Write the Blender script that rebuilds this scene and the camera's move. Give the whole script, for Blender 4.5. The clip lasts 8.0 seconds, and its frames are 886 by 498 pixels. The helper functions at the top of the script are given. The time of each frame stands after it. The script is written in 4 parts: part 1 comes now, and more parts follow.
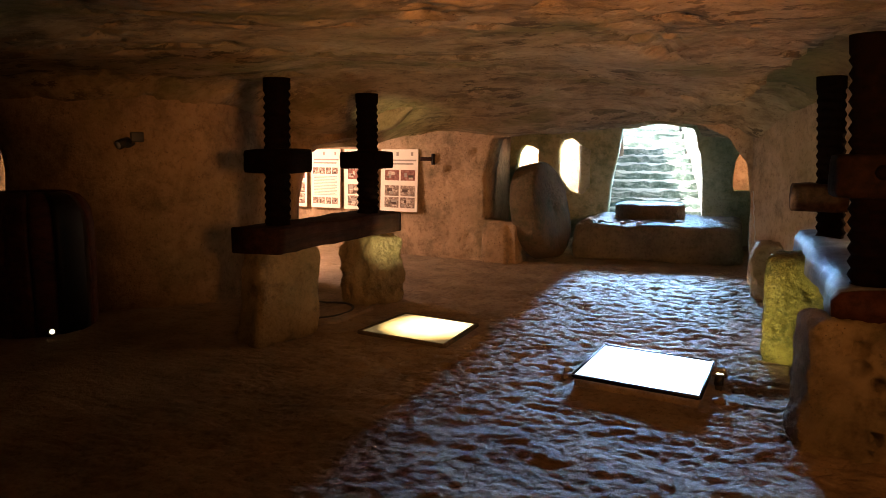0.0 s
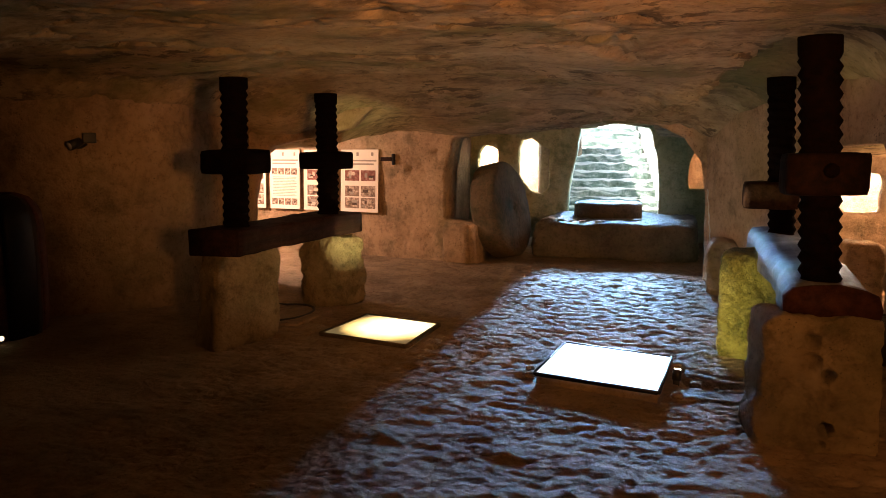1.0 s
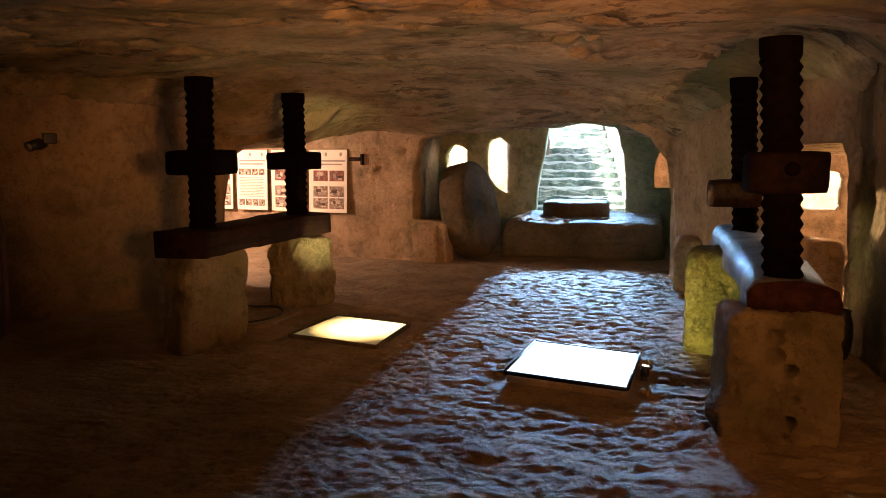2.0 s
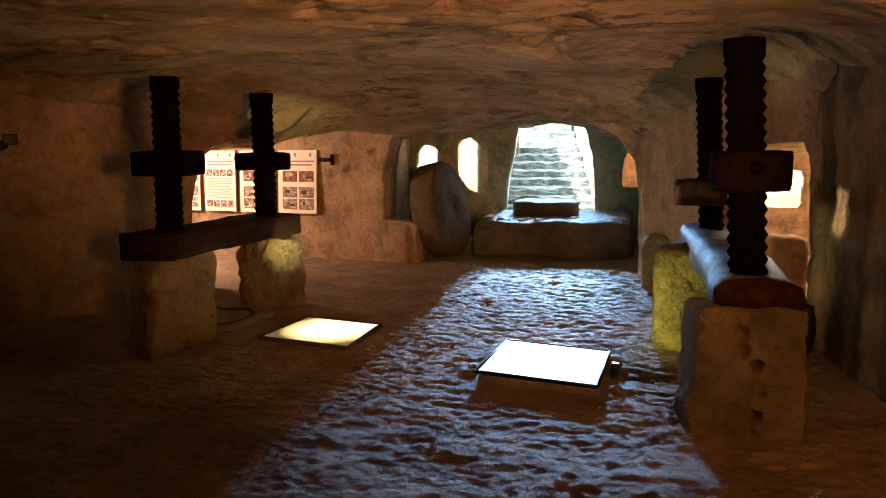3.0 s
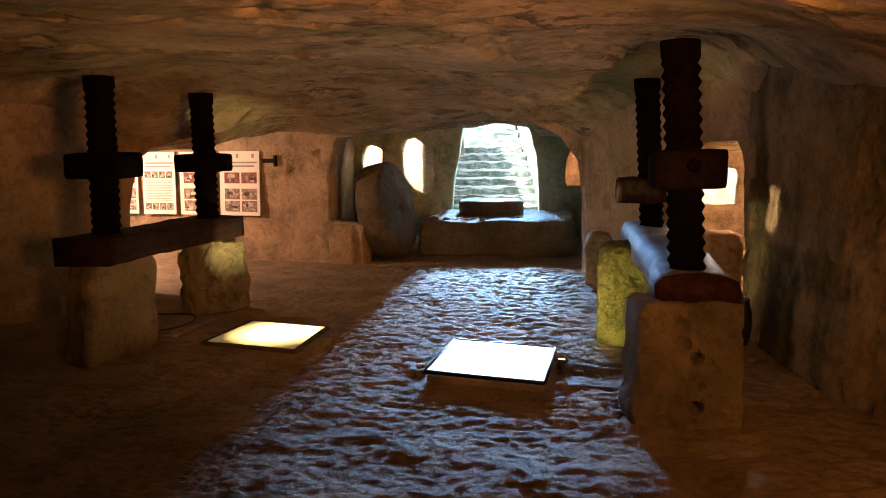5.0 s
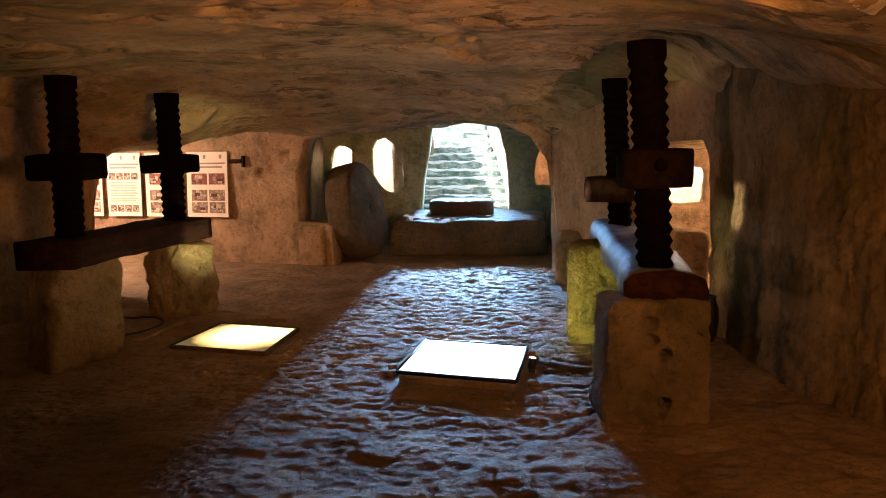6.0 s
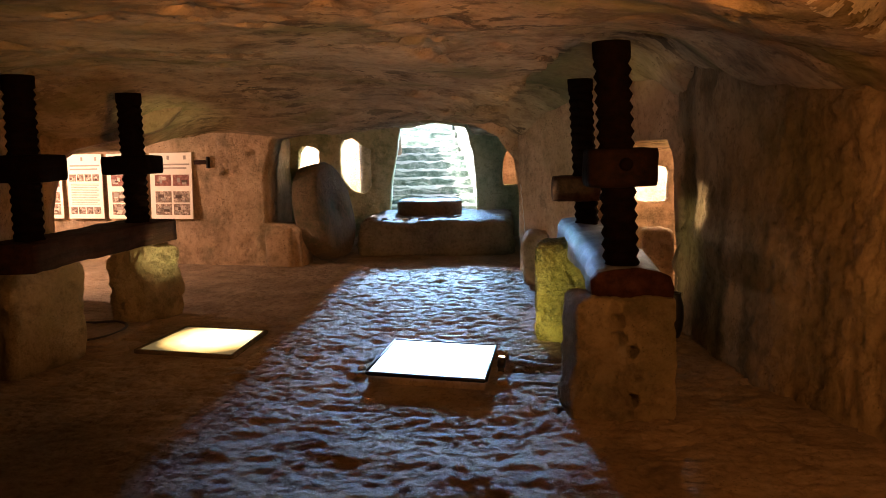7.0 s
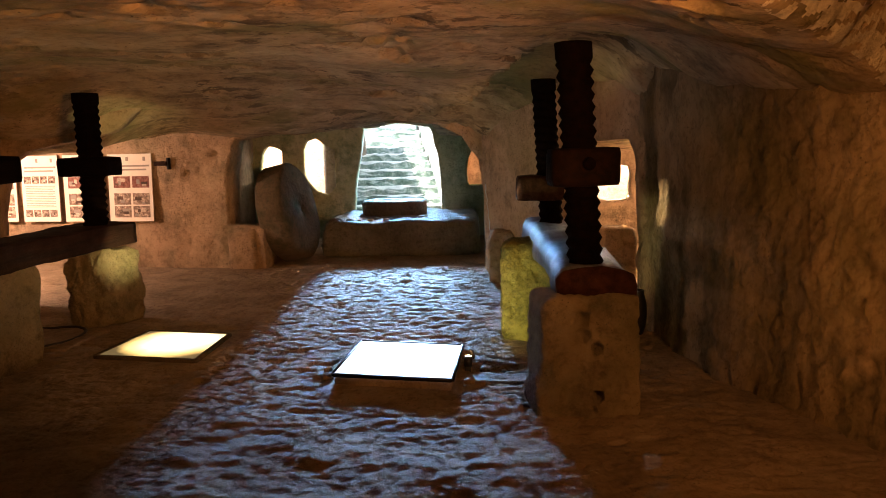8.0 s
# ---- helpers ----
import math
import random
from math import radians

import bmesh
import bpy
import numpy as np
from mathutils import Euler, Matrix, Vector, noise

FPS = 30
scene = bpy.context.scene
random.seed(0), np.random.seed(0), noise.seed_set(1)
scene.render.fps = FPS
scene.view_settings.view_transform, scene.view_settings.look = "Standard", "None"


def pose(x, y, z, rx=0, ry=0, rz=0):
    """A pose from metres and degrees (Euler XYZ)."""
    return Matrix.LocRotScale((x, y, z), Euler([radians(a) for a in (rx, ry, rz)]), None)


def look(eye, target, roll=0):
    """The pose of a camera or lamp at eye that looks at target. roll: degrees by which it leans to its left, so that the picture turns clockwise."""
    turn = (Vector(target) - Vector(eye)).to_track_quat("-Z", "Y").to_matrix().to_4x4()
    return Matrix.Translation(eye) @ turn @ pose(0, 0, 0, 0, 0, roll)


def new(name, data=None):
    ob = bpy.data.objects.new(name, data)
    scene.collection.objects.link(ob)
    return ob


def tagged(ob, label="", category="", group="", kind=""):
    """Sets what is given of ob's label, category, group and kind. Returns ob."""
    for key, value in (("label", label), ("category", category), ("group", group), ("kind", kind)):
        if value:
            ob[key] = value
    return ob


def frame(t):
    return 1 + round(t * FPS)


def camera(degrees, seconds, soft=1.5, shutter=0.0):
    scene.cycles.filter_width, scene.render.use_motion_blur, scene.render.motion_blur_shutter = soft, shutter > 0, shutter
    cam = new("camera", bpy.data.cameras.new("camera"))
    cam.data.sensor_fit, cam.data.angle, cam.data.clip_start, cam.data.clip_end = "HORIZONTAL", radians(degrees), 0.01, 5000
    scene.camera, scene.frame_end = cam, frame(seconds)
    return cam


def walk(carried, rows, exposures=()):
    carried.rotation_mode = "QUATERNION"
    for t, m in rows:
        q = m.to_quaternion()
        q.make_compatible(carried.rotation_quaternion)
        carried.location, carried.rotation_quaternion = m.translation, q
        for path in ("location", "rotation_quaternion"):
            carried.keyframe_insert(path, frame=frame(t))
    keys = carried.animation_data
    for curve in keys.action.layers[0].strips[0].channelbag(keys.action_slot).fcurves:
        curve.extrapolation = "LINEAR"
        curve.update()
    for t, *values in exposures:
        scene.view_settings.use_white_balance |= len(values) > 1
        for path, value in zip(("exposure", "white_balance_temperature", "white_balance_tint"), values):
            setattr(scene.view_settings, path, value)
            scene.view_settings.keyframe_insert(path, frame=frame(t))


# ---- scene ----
cam = camera(63.17, 8.0, 0.6)
# seconds, yaw, pitch, roll of a camera that pans where it stands
PATH = ((0, 22.00, -8.00, -0.00),
        (0.5, 20.34, -8.00, 0.06),
        (1, 18.87, -8.00, 0.16),
        (1.5, 17.64, -8.01, 0.25),
        (3, 14.06, -8.03, 0.45),
        (3.5, 13.02, -8.04, 0.56),
        (4, 11.92, -8.05, 0.62),
        (4.5, 10.88, -8.06, 0.66),
        (6, 7.36, -8.10, 0.90),
        (6.5, 6.23, -8.13, 0.98),
        (7, 4.81, -8.14, 1.07),
        (7.5, 3.43, -8.16, 1.16),
        (8, 2.02, -8.19, 1.25))
walk(cam, [(t, pose(0, 0, 1.5, 90 + pitch, roll, yaw)) for t, yaw, pitch, roll in PATH])

# ---------------------------------------------------------------- light
world = bpy.data.worlds.new("sky")
scene.world = world
world.use_nodes = True
wn = world.node_tree
sky = wn.nodes.new("ShaderNodeTexSky")
sky.sky_type, sky.sun_disc = "NISHITA", False
sky.sun_elevation, sky.sun_rotation = radians(58.4), radians(257.5)
wn.nodes["Background"].inputs[1].default_value = 0.15
wn.links.new(sky.outputs[0], wn.nodes["Background"].inputs[0])


def area_lamp(name, eye, target, power, colour, w, h):
    data = bpy.data.lights.new(name, "AREA")
    data.shape, data.size, data.size_y, data.energy, data.color = "RECTANGLE", w, h, power, colour
    ob = new(name, data)
    ob.matrix_world = look(eye, target)
    return ob


def bulb(name, place, power, colour, radius=0.04):
    data = bpy.data.lights.new(name, "POINT")
    data.energy, data.color, data.shadow_soft_size = power, colour, radius
    ob = new(name, data)
    ob.location = place
    return ob


def spot(name, eye, target, power, colour, angle, blend=0.6, radius=0.03):
    data = bpy.data.lights.new(name, "SPOT")
    data.energy, data.color, data.shadow_soft_size = power, colour, radius
    data.spot_size, data.spot_blend = radians(angle), blend
    ob = new(name, data)
    ob.matrix_world = look(eye, target)
    return ob


scene.view_settings.exposure = 2.56
WARM = (1.0, 0.395, 0.105)
# daylight: the sun on the open stairs, and the strip of sky at their head
sun = bpy.data.lights.new("sun", "SUN")
sun.energy, sun.angle, sun.color = 4.0, radians(0.5), (1.0, 0.98, 0.94)
new("sun", sun).matrix_world = look((-4.5, -1.0, 7.5), (0, 0, 0))
area_lamp("stair_daylight", (-2.02, 26.0, 5.3), (-0.7, 8.0, 0.0), 7200, (0.32, 0.59, 1.0), 0.7, 4.6)
area_lamp("stair_daylight_west", (-3.55, 26.0, 5.3), (-0.7, 8.0, 0.0), 3900, (0.32, 0.59, 1.0), 1.6, 4.6)
bulb("alcove_bulb", (-6.3, 7.9, 1.35), 42, (1.0, 0.60, 0.42))
# unseen narrow spot added for the bright patch on the right-hand wall
spot("wall_patch_spot", (-6.2, 7.8, 1.35), (1.44, 5.44, 1.03), 800, (1.0, 0.72, 0.42), 2.7, 0.5, 0.02)
spot("hall_lamp", (0.85, 0.4, 1.50), (-1.45, 5.0, 2.55), 136, WARM, 73, 1.0, 0.22)
# unseen fill spots added to brighten the right-hand wall and press block
spot("side_wall_fill", (-0.8, 0.0, 1.6), (2.3, 2.5, 1.4), 92, WARM, 54, 1.0, 0.08)
spot("press_fill", (1.75, 0.2, 1.45), (1.00, 4.1, 0.60), 28, WARM, 46, 1.0)
bulb("window_bulb", (-4.4, 13.3, 1.95), 330, (1.0, 0.84, 0.76))
bulb("side_bulb", (0.9, 13.2, 1.4), 24, (1.0, 0.56, 0.33))
bulb("niche_bulb", (2.75, 8.3, 1.25), 28, (1.0, 0.55, 0.28))
bulb("far_niche_bulb", (2.3, 11.0, 1.2), 60, (1.0, 0.80, 0.68))
bulb("left_room_bulb", (-6.4, 6.2, 1.4), 6, (1.0, 0.60, 0.28))
spot("case_spot", (-0.02, 4.72, 0.09), (0.42, 5.6, 0.52), 7, (1.0, 0.84, 0.32), 78, 0.6)
spot("pit_spot", (-2.40, 5.40, 0.07), (-2.90, 6.1, 0.62), 26, (1.0, 0.86, 0.36), 42, 1.0)
spot("pit_uplight", (-2.33, 5.34, 0.06), (-2.35, 3.9, 2.1), 1.6, (1.0, 0.66, 0.24), 120, 1.0)


# ---------------------------------------------------------------- materials
def nodes_of(name):
    m = bpy.data.materials.new(name)
    m.use_nodes = True
    t = m.node_tree
    return m, t, t.nodes["Principled BSDF"]


def node(t, kind, **values):
    n = t.nodes.new(kind)
    for key, value in values.items():
        n.inputs[key.replace("_", " ")].default_value = value
    return n


def place(t):
    return t.nodes.new("ShaderNodeNewGeometry").outputs["Position"]


def ramp(t, source, stops):
    r = t.nodes.new("ShaderNodeValToRGB")
    while len(r.color_ramp.elements) < len(stops):
        r.color_ramp.elements.new(0.5)
    for e, (pos, col) in zip(r.color_ramp.elements, stops):
        e.position, e.color = pos, (*col, 1)
    t.links.new(source, r.inputs[0])
    return r.outputs[0]


def mix(t, fac, a, b):
    m = t.nodes.new("ShaderNodeMix")
    m.data_type = "RGBA"
    for i, v in ((0, fac), (6, a), (7, b)):
        if isinstance(v, (int, float)):
            m.inputs[i].default_value = v
        elif isinstance(v, tuple):
            m.inputs[i].default_value = (*v, 1)
        else:
            t.links.new(v, m.inputs[i])
    return m.outputs[2]


def stretched(t, scale):
    m = t.nodes.new("ShaderNodeMapping")
    m.inputs["Scale"].default_value = scale
    t.links.new(place(t), m.inputs["Vector"])
    return m.outputs[0]


def noise_of(t, vec, scale, detail=6.0, rough=0.6, out="Fac"):
    n = node(t, "ShaderNodeTexNoise", Scale=scale, Detail=detail, Roughness=rough)
    t.links.new(vec, n.inputs["Vector"])
    return n.outputs[out]


def bump(t, bsdf, heights):
    """heights: (socket, strength, distance), laid one over another"""
    last = None
    for sock, strength, dist in heights:
        b = node(t, "ShaderNodeBump", Strength=strength, Distance=dist)
        t.links.new(sock, b.inputs["Height"])
        if last:
            t.links.new(last, b.inputs["Normal"])
        last = b.outputs[0]
    t.links.new(last, bsdf.inputs["Normal"])


def rock(name, dark, mid, light, stain, stain_amount=0.5, grain=1.0, pits=0.5, scale=1.0, wet=0.85, aniso=(1, 1, 1), olive=0.0, streak=0.0, gloss=0.5, chips=0.0):
    m, t, b = nodes_of(name)
    vec = stretched(t, aniso)
    big = noise_of(t, vec, 1.3 * scale, 5, 0.6)
    fine = noise_of(t, vec, 14 * scale, 8, 0.7)
    col = ramp(t, big, ((0.3, dark), (0.5, mid), (0.7, light)))
    col = mix(t, ramp(t, fine, ((0.35, (0, 0, 0)), (0.7, (0.45, 0.45, 0.45)))), col, light)
    col = mix(t, ramp(t, fine, ((0.36, (0.5, 0.5, 0.5)), (0.48, (0, 0, 0)))), col, dark)
    st = noise_of(t, vec, 2.1 * scale, 7, 0.68)
    col = mix(t, ramp(t, st, ((0.5, (0, 0, 0)), (0.68, (stain_amount,) * 3))), col, stain)
    v = node(t, "ShaderNodeTexVoronoi", Scale=26 * scale)
    t.links.new(vec, v.inputs["Vector"])
    mask = noise_of(t, vec, 3.3 * scale, 4, 0.6)
    pit = t.nodes.new("ShaderNodeMath")
    pit.operation = "MULTIPLY"
    t.links.new(ramp(t, v.outputs["Distance"], ((0.08, (1, 1, 1)), (0.24, (0, 0, 0)))), pit.inputs[0])
    t.links.new(ramp(t, mask, ((0.48, (0, 0, 0)), (0.6, (1, 1, 1)))), pit.inputs[1])
    damp = t.nodes.new("ShaderNodeMath")
    damp.operation = "MULTIPLY"
    damp.inputs[1].default_value = pits
    t.links.new(pit.outputs[0], damp.inputs[0])
    col = mix(t, damp.outputs[0], col, (dark[0] * 0.35, dark[1] * 0.35, dark[2] * 0.35))
    if olive:
        patch = noise_of(t, vec, 0.9 * scale, 6, 0.62)
        col = mix(t, ramp(t, patch, ((0.50, (0, 0, 0)), (0.66, (olive,) * 3))), col, (0.17, 0.165, 0.065))
    if chips:
        flake = noise_of(t, stretched(t, (1.0, 1.7, 1.0)), 3.2, 9, 0.70)
        where = ramp(t, noise_of(t, place(t), 0.8, 4, 0.6), ((0.42, (0, 0, 0)), (0.58, (chips,) * 3)))
        col = mix(t, mix(t, ramp(t, flake, ((0.535, (0, 0, 0)), (0.56, (1, 1, 1)))), (0.0, 0.0, 0.0), where), col, (0.055, 0.038, 0.02))
    if streak:
        runs = noise_of(t, stretched(t, (4.0, 4.0, 0.45)), 1.0, 5, 0.6)
        col = mix(t, ramp(t, runs, ((0.46, (0, 0, 0)), (0.62, (streak,) * 3))), col, (0.055, 0.05, 0.028))
    t.links.new(col, b.inputs["Base Color"])
    b.inputs["Roughness"].default_value = wet
    b.inputs["Specular IOR Level"].default_value = gloss
    inv = ramp(t, pit.outputs[0], ((0, (1, 1, 1)), (1, (0, 0, 0))))
    bump(t, b, ((noise_of(t, vec, 9 * scale, 9, 0.7), 0.7 * grain, 0.04), (fine, 0.5 * grain, 0.012), (inv, 0.6 * pits, 0.02)))
    return m


def wood(name, dark, light, rough=0.55, gloss=0.5):
    m, t, b = nodes_of(name)
    tc = t.nodes.new("ShaderNodeTexCoord")
    mp = t.nodes.new("ShaderNodeMapping")
    mp.inputs["Scale"].default_value = (22, 1.6, 22)
    t.links.new(tc.outputs["Object"], mp.inputs["Vector"])
    g = noise_of(t, mp.outputs[0], 1.0, 8, 0.65)
    blotch = noise_of(t, tc.outputs["Object"], 3.5, 5, 0.6)
    col = ramp(t, g, ((0.3, dark), (0.65, light)))
    col = mix(t, ramp(t, blotch, ((0.4, (0, 0, 0)), (0.7, (0.6, 0.6, 0.6)))), col, dark)
    t.links.new(col, b.inputs["Base Color"])
    t.links.new(ramp(t, blotch, ((0.3, (rough - 0.1,) * 3), (0.7, (rough + 0.2,) * 3))), b.inputs["Roughness"])
    b.inputs["Specular IOR Level"].default_value = gloss
    bump(t, b, ((g, 0.9, 0.012), (blotch, 0.6, 0.03)))
    return m


def plain(name, colour, rough=0.6, metal=0.0, var=0.12):
    m, t, b = nodes_of(name)
    n = noise_of(t, place(t), 8, 5, 0.6)
    lo, hi = tuple(c * (1 - var) for c in colour), tuple(min(1, c * (1 + var)) for c in colour)
    t.links.new(ramp(t, n, ((0.3, lo), (0.7, hi))), b.inputs["Base Color"])
    b.inputs["Roughness"].default_value, b.inputs["Metallic"].default_value = rough, metal
    return m


def glow(name, colour, strength, low=0.5, scale=3.0):
    """an unevenly glowing face: dusty lamp lenses, and the case's painted reflection"""
    m, t, b = nodes_of(name)
    b.inputs["Base Color"].default_value = (*colour, 1)
    b.inputs["Roughness"].default_value = 0.35
    n = noise_of(t, place(t), scale, 4, 0.6)
    t.links.new(mix(t, n, tuple(c * low for c in colour), colour), b.inputs["Emission Color"])
    b.inputs["Emission Strength"].default_value = strength
    return m


TUFA = rock("tufa_wall", (0.21, 0.135, 0.08), (0.41, 0.285, 0.18), (0.54, 0.40, 0.27), (0.11, 0.09, 0.05), 0.7, 1.8, 0.9, 1.3, 0.85, (1, 1, 1), 0.35)
TOOLED = rock("tooled_wall", (0.18, 0.125, 0.07), (0.34, 0.25, 0.14), (0.48, 0.36, 0.22), (0.09, 0.075, 0.04), 0.7, 2.2, 0.7, 1.5, 0.85, (1, 1, 0.8), 0.4, 0.5, 0.3)
CEIL = rock("tufa_ceiling", (0.23, 0.16, 0.09), (0.40, 0.295, 0.175), (0.55, 0.43, 0.27), (0.085, 0.06, 0.033), 0.75, 1.3, 0.9, 1.2, 0.85, (0.8, 1.2, 1), 0.8, 0.0, 0.3, 0.75)
UPPER = rock("shaded_upper_bed", (0.10, 0.08, 0.042), (0.19, 0.15, 0.085), (0.30, 0.24, 0.14), (0.06, 0.06, 0.03), 0.85, 1.6, 0.7, 1.2, 0.85, (0.8, 1.2, 1), 0.6, 0.0, 0.3)
FLOOR = rock("tufa_floor", (0.16, 0.115, 0.075), (0.29, 0.215, 0.145), (0.40, 0.31, 0.22), (0.11, 0.075, 0.045), 0.5, 1.0, 0.7, 1.8, 0.8, (1, 1, 1), 0.0, 0.0, 0.35)
BLOCK = rock("press_stone", (0.22, 0.165, 0.095), (0.37, 0.285, 0.165), (0.48, 0.38, 0.24), (0.09, 0.07, 0.035), 0.85, 2.6, 1.0, 2.0, 0.85, (1, 1, 1), 0.5)
# the floor spotlight's yellow light painted into the stone, with dark blotches
YELLOW_LIT = rock("yellow_lit_stone", (0.13, 0.115, 0.03), (0.31, 0.265, 0.06), (0.46, 0.40, 0.13), (0.035, 0.045, 0.012), 0.95, 2.8, 1.0, 2.4)
MILL = rock("mill_stone", (0.06, 0.045, 0.028), (0.13, 0.095, 0.055), (0.20, 0.15, 0.09), (0.035, 0.055, 0.025), 0.9, 1.8, 0.6, 1.6, 0.85)
STEP = rock("stair_stone", (0.30, 0.30, 0.25), (0.48, 0.47, 0.42), (0.62, 0.61, 0.56), (0.16, 0.20, 0.14), 0.6, 1.2, 0.4, 1.6)


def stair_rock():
    """Pale treads; the risers' shade is painted in as darker mottled green."""
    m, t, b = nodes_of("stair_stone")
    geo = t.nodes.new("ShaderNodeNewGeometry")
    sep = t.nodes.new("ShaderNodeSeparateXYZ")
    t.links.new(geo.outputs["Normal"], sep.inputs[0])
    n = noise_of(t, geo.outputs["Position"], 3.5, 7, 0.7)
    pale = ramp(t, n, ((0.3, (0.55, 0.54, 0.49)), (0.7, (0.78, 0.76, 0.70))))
    riser_shade = ramp(t, noise_of(t, geo.outputs["Position"], 6.0, 7, 0.7), ((0.30, (0.07, 0.11, 0.08)), (0.5, (0.20, 0.26, 0.21)), (0.66, (0.50, 0.51, 0.46))))
    t.links.new(mix(t, ramp(t, sep.outputs["Z"], ((0.25, (0, 0, 0)), (0.6, (1, 1, 1)))), riser_shade, pale), b.inputs["Base Color"])
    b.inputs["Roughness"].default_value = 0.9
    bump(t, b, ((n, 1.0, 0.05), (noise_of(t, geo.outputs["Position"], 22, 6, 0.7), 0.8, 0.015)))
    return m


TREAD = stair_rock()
GREY = rock("grey_platform_rock", (0.08, 0.075, 0.06), (0.17, 0.155, 0.12), (0.26, 0.24, 0.19), (0.06, 0.07, 0.05), 0.6, 1.6, 0.7, 1.6)
DAMP = rock("damp_chamber_rock", (0.20, 0.23, 0.13), (0.40, 0.41, 0.25), (0.54, 0.52, 0.35), (0.11, 0.17, 0.085), 0.85, 1.5, 0.6, 1.3)
OAK = wood("old_oak", (0.008, 0.004, 0.003), (0.040, 0.015, 0.009), 0.75, 0.12)
NEAR_BLACK = wood("near_black_wood", (0.0015, 0.001, 0.001), (0.006, 0.0027, 0.002), 0.9, 0.03)
# grey-blue base colour carries the stair daylight's tint on the beam
OILED_DAYLIT = wood("oiled_daylit_beam", (0.05, 0.052, 0.062), (0.135, 0.14, 0.165), 0.42, 0.35)
END = wood("red_end_grain", (0.018, 0.006, 0.004), (0.06, 0.020, 0.012), 0.75, 0.15)
# lighter nut wood: the warm light on the rear nut, given as colour
LIT_NUT = wood("lit_brown_wood", (0.016, 0.007, 0.004), (0.055, 0.026, 0.014), 0.8, 0.1)
DARK_NUT = wood("dark_nut_wood", (0.003, 0.002, 0.0015), (0.014, 0.006, 0.004), 0.85, 0.06)
IRON = plain("dark_metal", (0.02, 0.02, 0.022), 0.4, 0.8)
BLACK = plain("black_plastic", (0.015, 0.015, 0.015), 0.5)
PAPER = plain("printed_board", (0.78, 0.74, 0.68), 0.6, 0, 0.04)
INK = plain("grey_print", (0.28, 0.25, 0.23), 0.7)
CREAM = rock("pale_photo_tone", (0.30, 0.24, 0.20), (0.52, 0.44, 0.38), (0.70, 0.62, 0.55), (0.2, 0.14, 0.1), 0.5, 0.0, 0.0, 16)
DUSK = rock("dark_photo_tone", (0.02, 0.014, 0.012), (0.07, 0.04, 0.03), (0.16, 0.10, 0.08), (0.02, 0.012, 0.01), 0.5, 0.0, 0.0, 16)
PALE = plain("pale_print", (0.36, 0.33, 0.31), 0.7)
PHOTO = rock("brown_photo_print", (0.015, 0.010, 0.008), (0.16, 0.09, 0.06), (0.70, 0.60, 0.52), (0.02, 0.012, 0.01), 0.9, 0.0, 0.0, 16)
REDPHOTO = rock("red_photo_print", (0.09, 0.02, 0.02), (0.20, 0.06, 0.05), (0.42, 0.24, 0.20), (0.05, 0.015, 0.015), 0.7, 0.0, 0.0, 12)


def lit_pane(name, colour, edge, strength, centre):
    """glass lit from below by one lamp: brightest over it, dim and stained towards the corners"""
    m, t, b = nodes_of(name)
    b.inputs["Base Color"].default_value = (0.25, 0.22, 0.15, 1)
    b.inputs["Roughness"].default_value = 0.12
    tc = t.nodes.new("ShaderNodeTexCoord")
    mp = t.nodes.new("ShaderNodeMapping")
    mp.inputs["Location"].default_value = (-centre[0], -centre[1], 0)
    t.links.new(tc.outputs["Object"], mp.inputs["Vector"])
    ln = t.nodes.new("ShaderNodeVectorMath")
    ln.operation = "LENGTH"
    t.links.new(mp.outputs[0], ln.inputs[0])
    n = noise_of(t, tc.outputs["Object"], 5.0, 6, 0.65)
    add = t.nodes.new("ShaderNodeMath")
    add.operation = "MULTIPLY_ADD"
    t.links.new(n, add.inputs[0])
    add.inputs[1].default_value = 0.16
    t.links.new(ln.outputs["Value"], add.inputs[2])
    t.links.new(ramp(t, add.outputs[0], ((0.25, colour), (0.41, tuple(c * k for c, k in zip(colour, (0.62, 0.52, 0.38)))), (0.48, tuple(c * k for c, k in zip(colour, (0.36, 0.26, 0.14)))), (0.54, edge))), b.inputs["Emission Color"])
    b.inputs["Emission Strength"].default_value = strength
    return m


YELLOW_GLOW = lit_pane("yellow_lit_glass", (1.0, 0.86, 0.50), (0.05, 0.035, 0.015), 0.55, (0.07, 0.08))
# white glow painted for the stair daylight mirrored in the pane
MIRRORED_GLOW = glow("mirrored_daylight_glass", (0.78, 0.90, 1.0), 0.32, 0.9)


# ---------------------------------------------------------------- builders
def part(name, bm, material, parent=None, label="", smooth=True):
    me = bpy.data.meshes.new(name)
    bmesh.ops.recalc_face_normals(bm, faces=bm.faces)
    bm.to_mesh(me)
    bm.free()
    me.materials.append(material)
    if smooth:
        me.polygons.foreach_set("use_smooth", [True] * len(me.polygons))
    ob = new(name, me)
    if parent:
        ob.parent = parent
    if label:
        ob["label"] = label
    return ob


def thing(name, label, category, group="", at=(0, 0, 0)):
    ob = new(name)
    ob.empty_display_size = 0.1
    ob.location = at
    return tagged(ob, label, category, group)


def fbm(p, octaves=4):
    return noise.fractal(p, 1.0, 2.0, octaves)


def wobble(p, amp, scale):
    q = Vector(p) * scale
    return Vector((fbm(q), fbm(q + Vector((31, 7, 3))), fbm(q + Vector((5, 43, 17))))) * amp


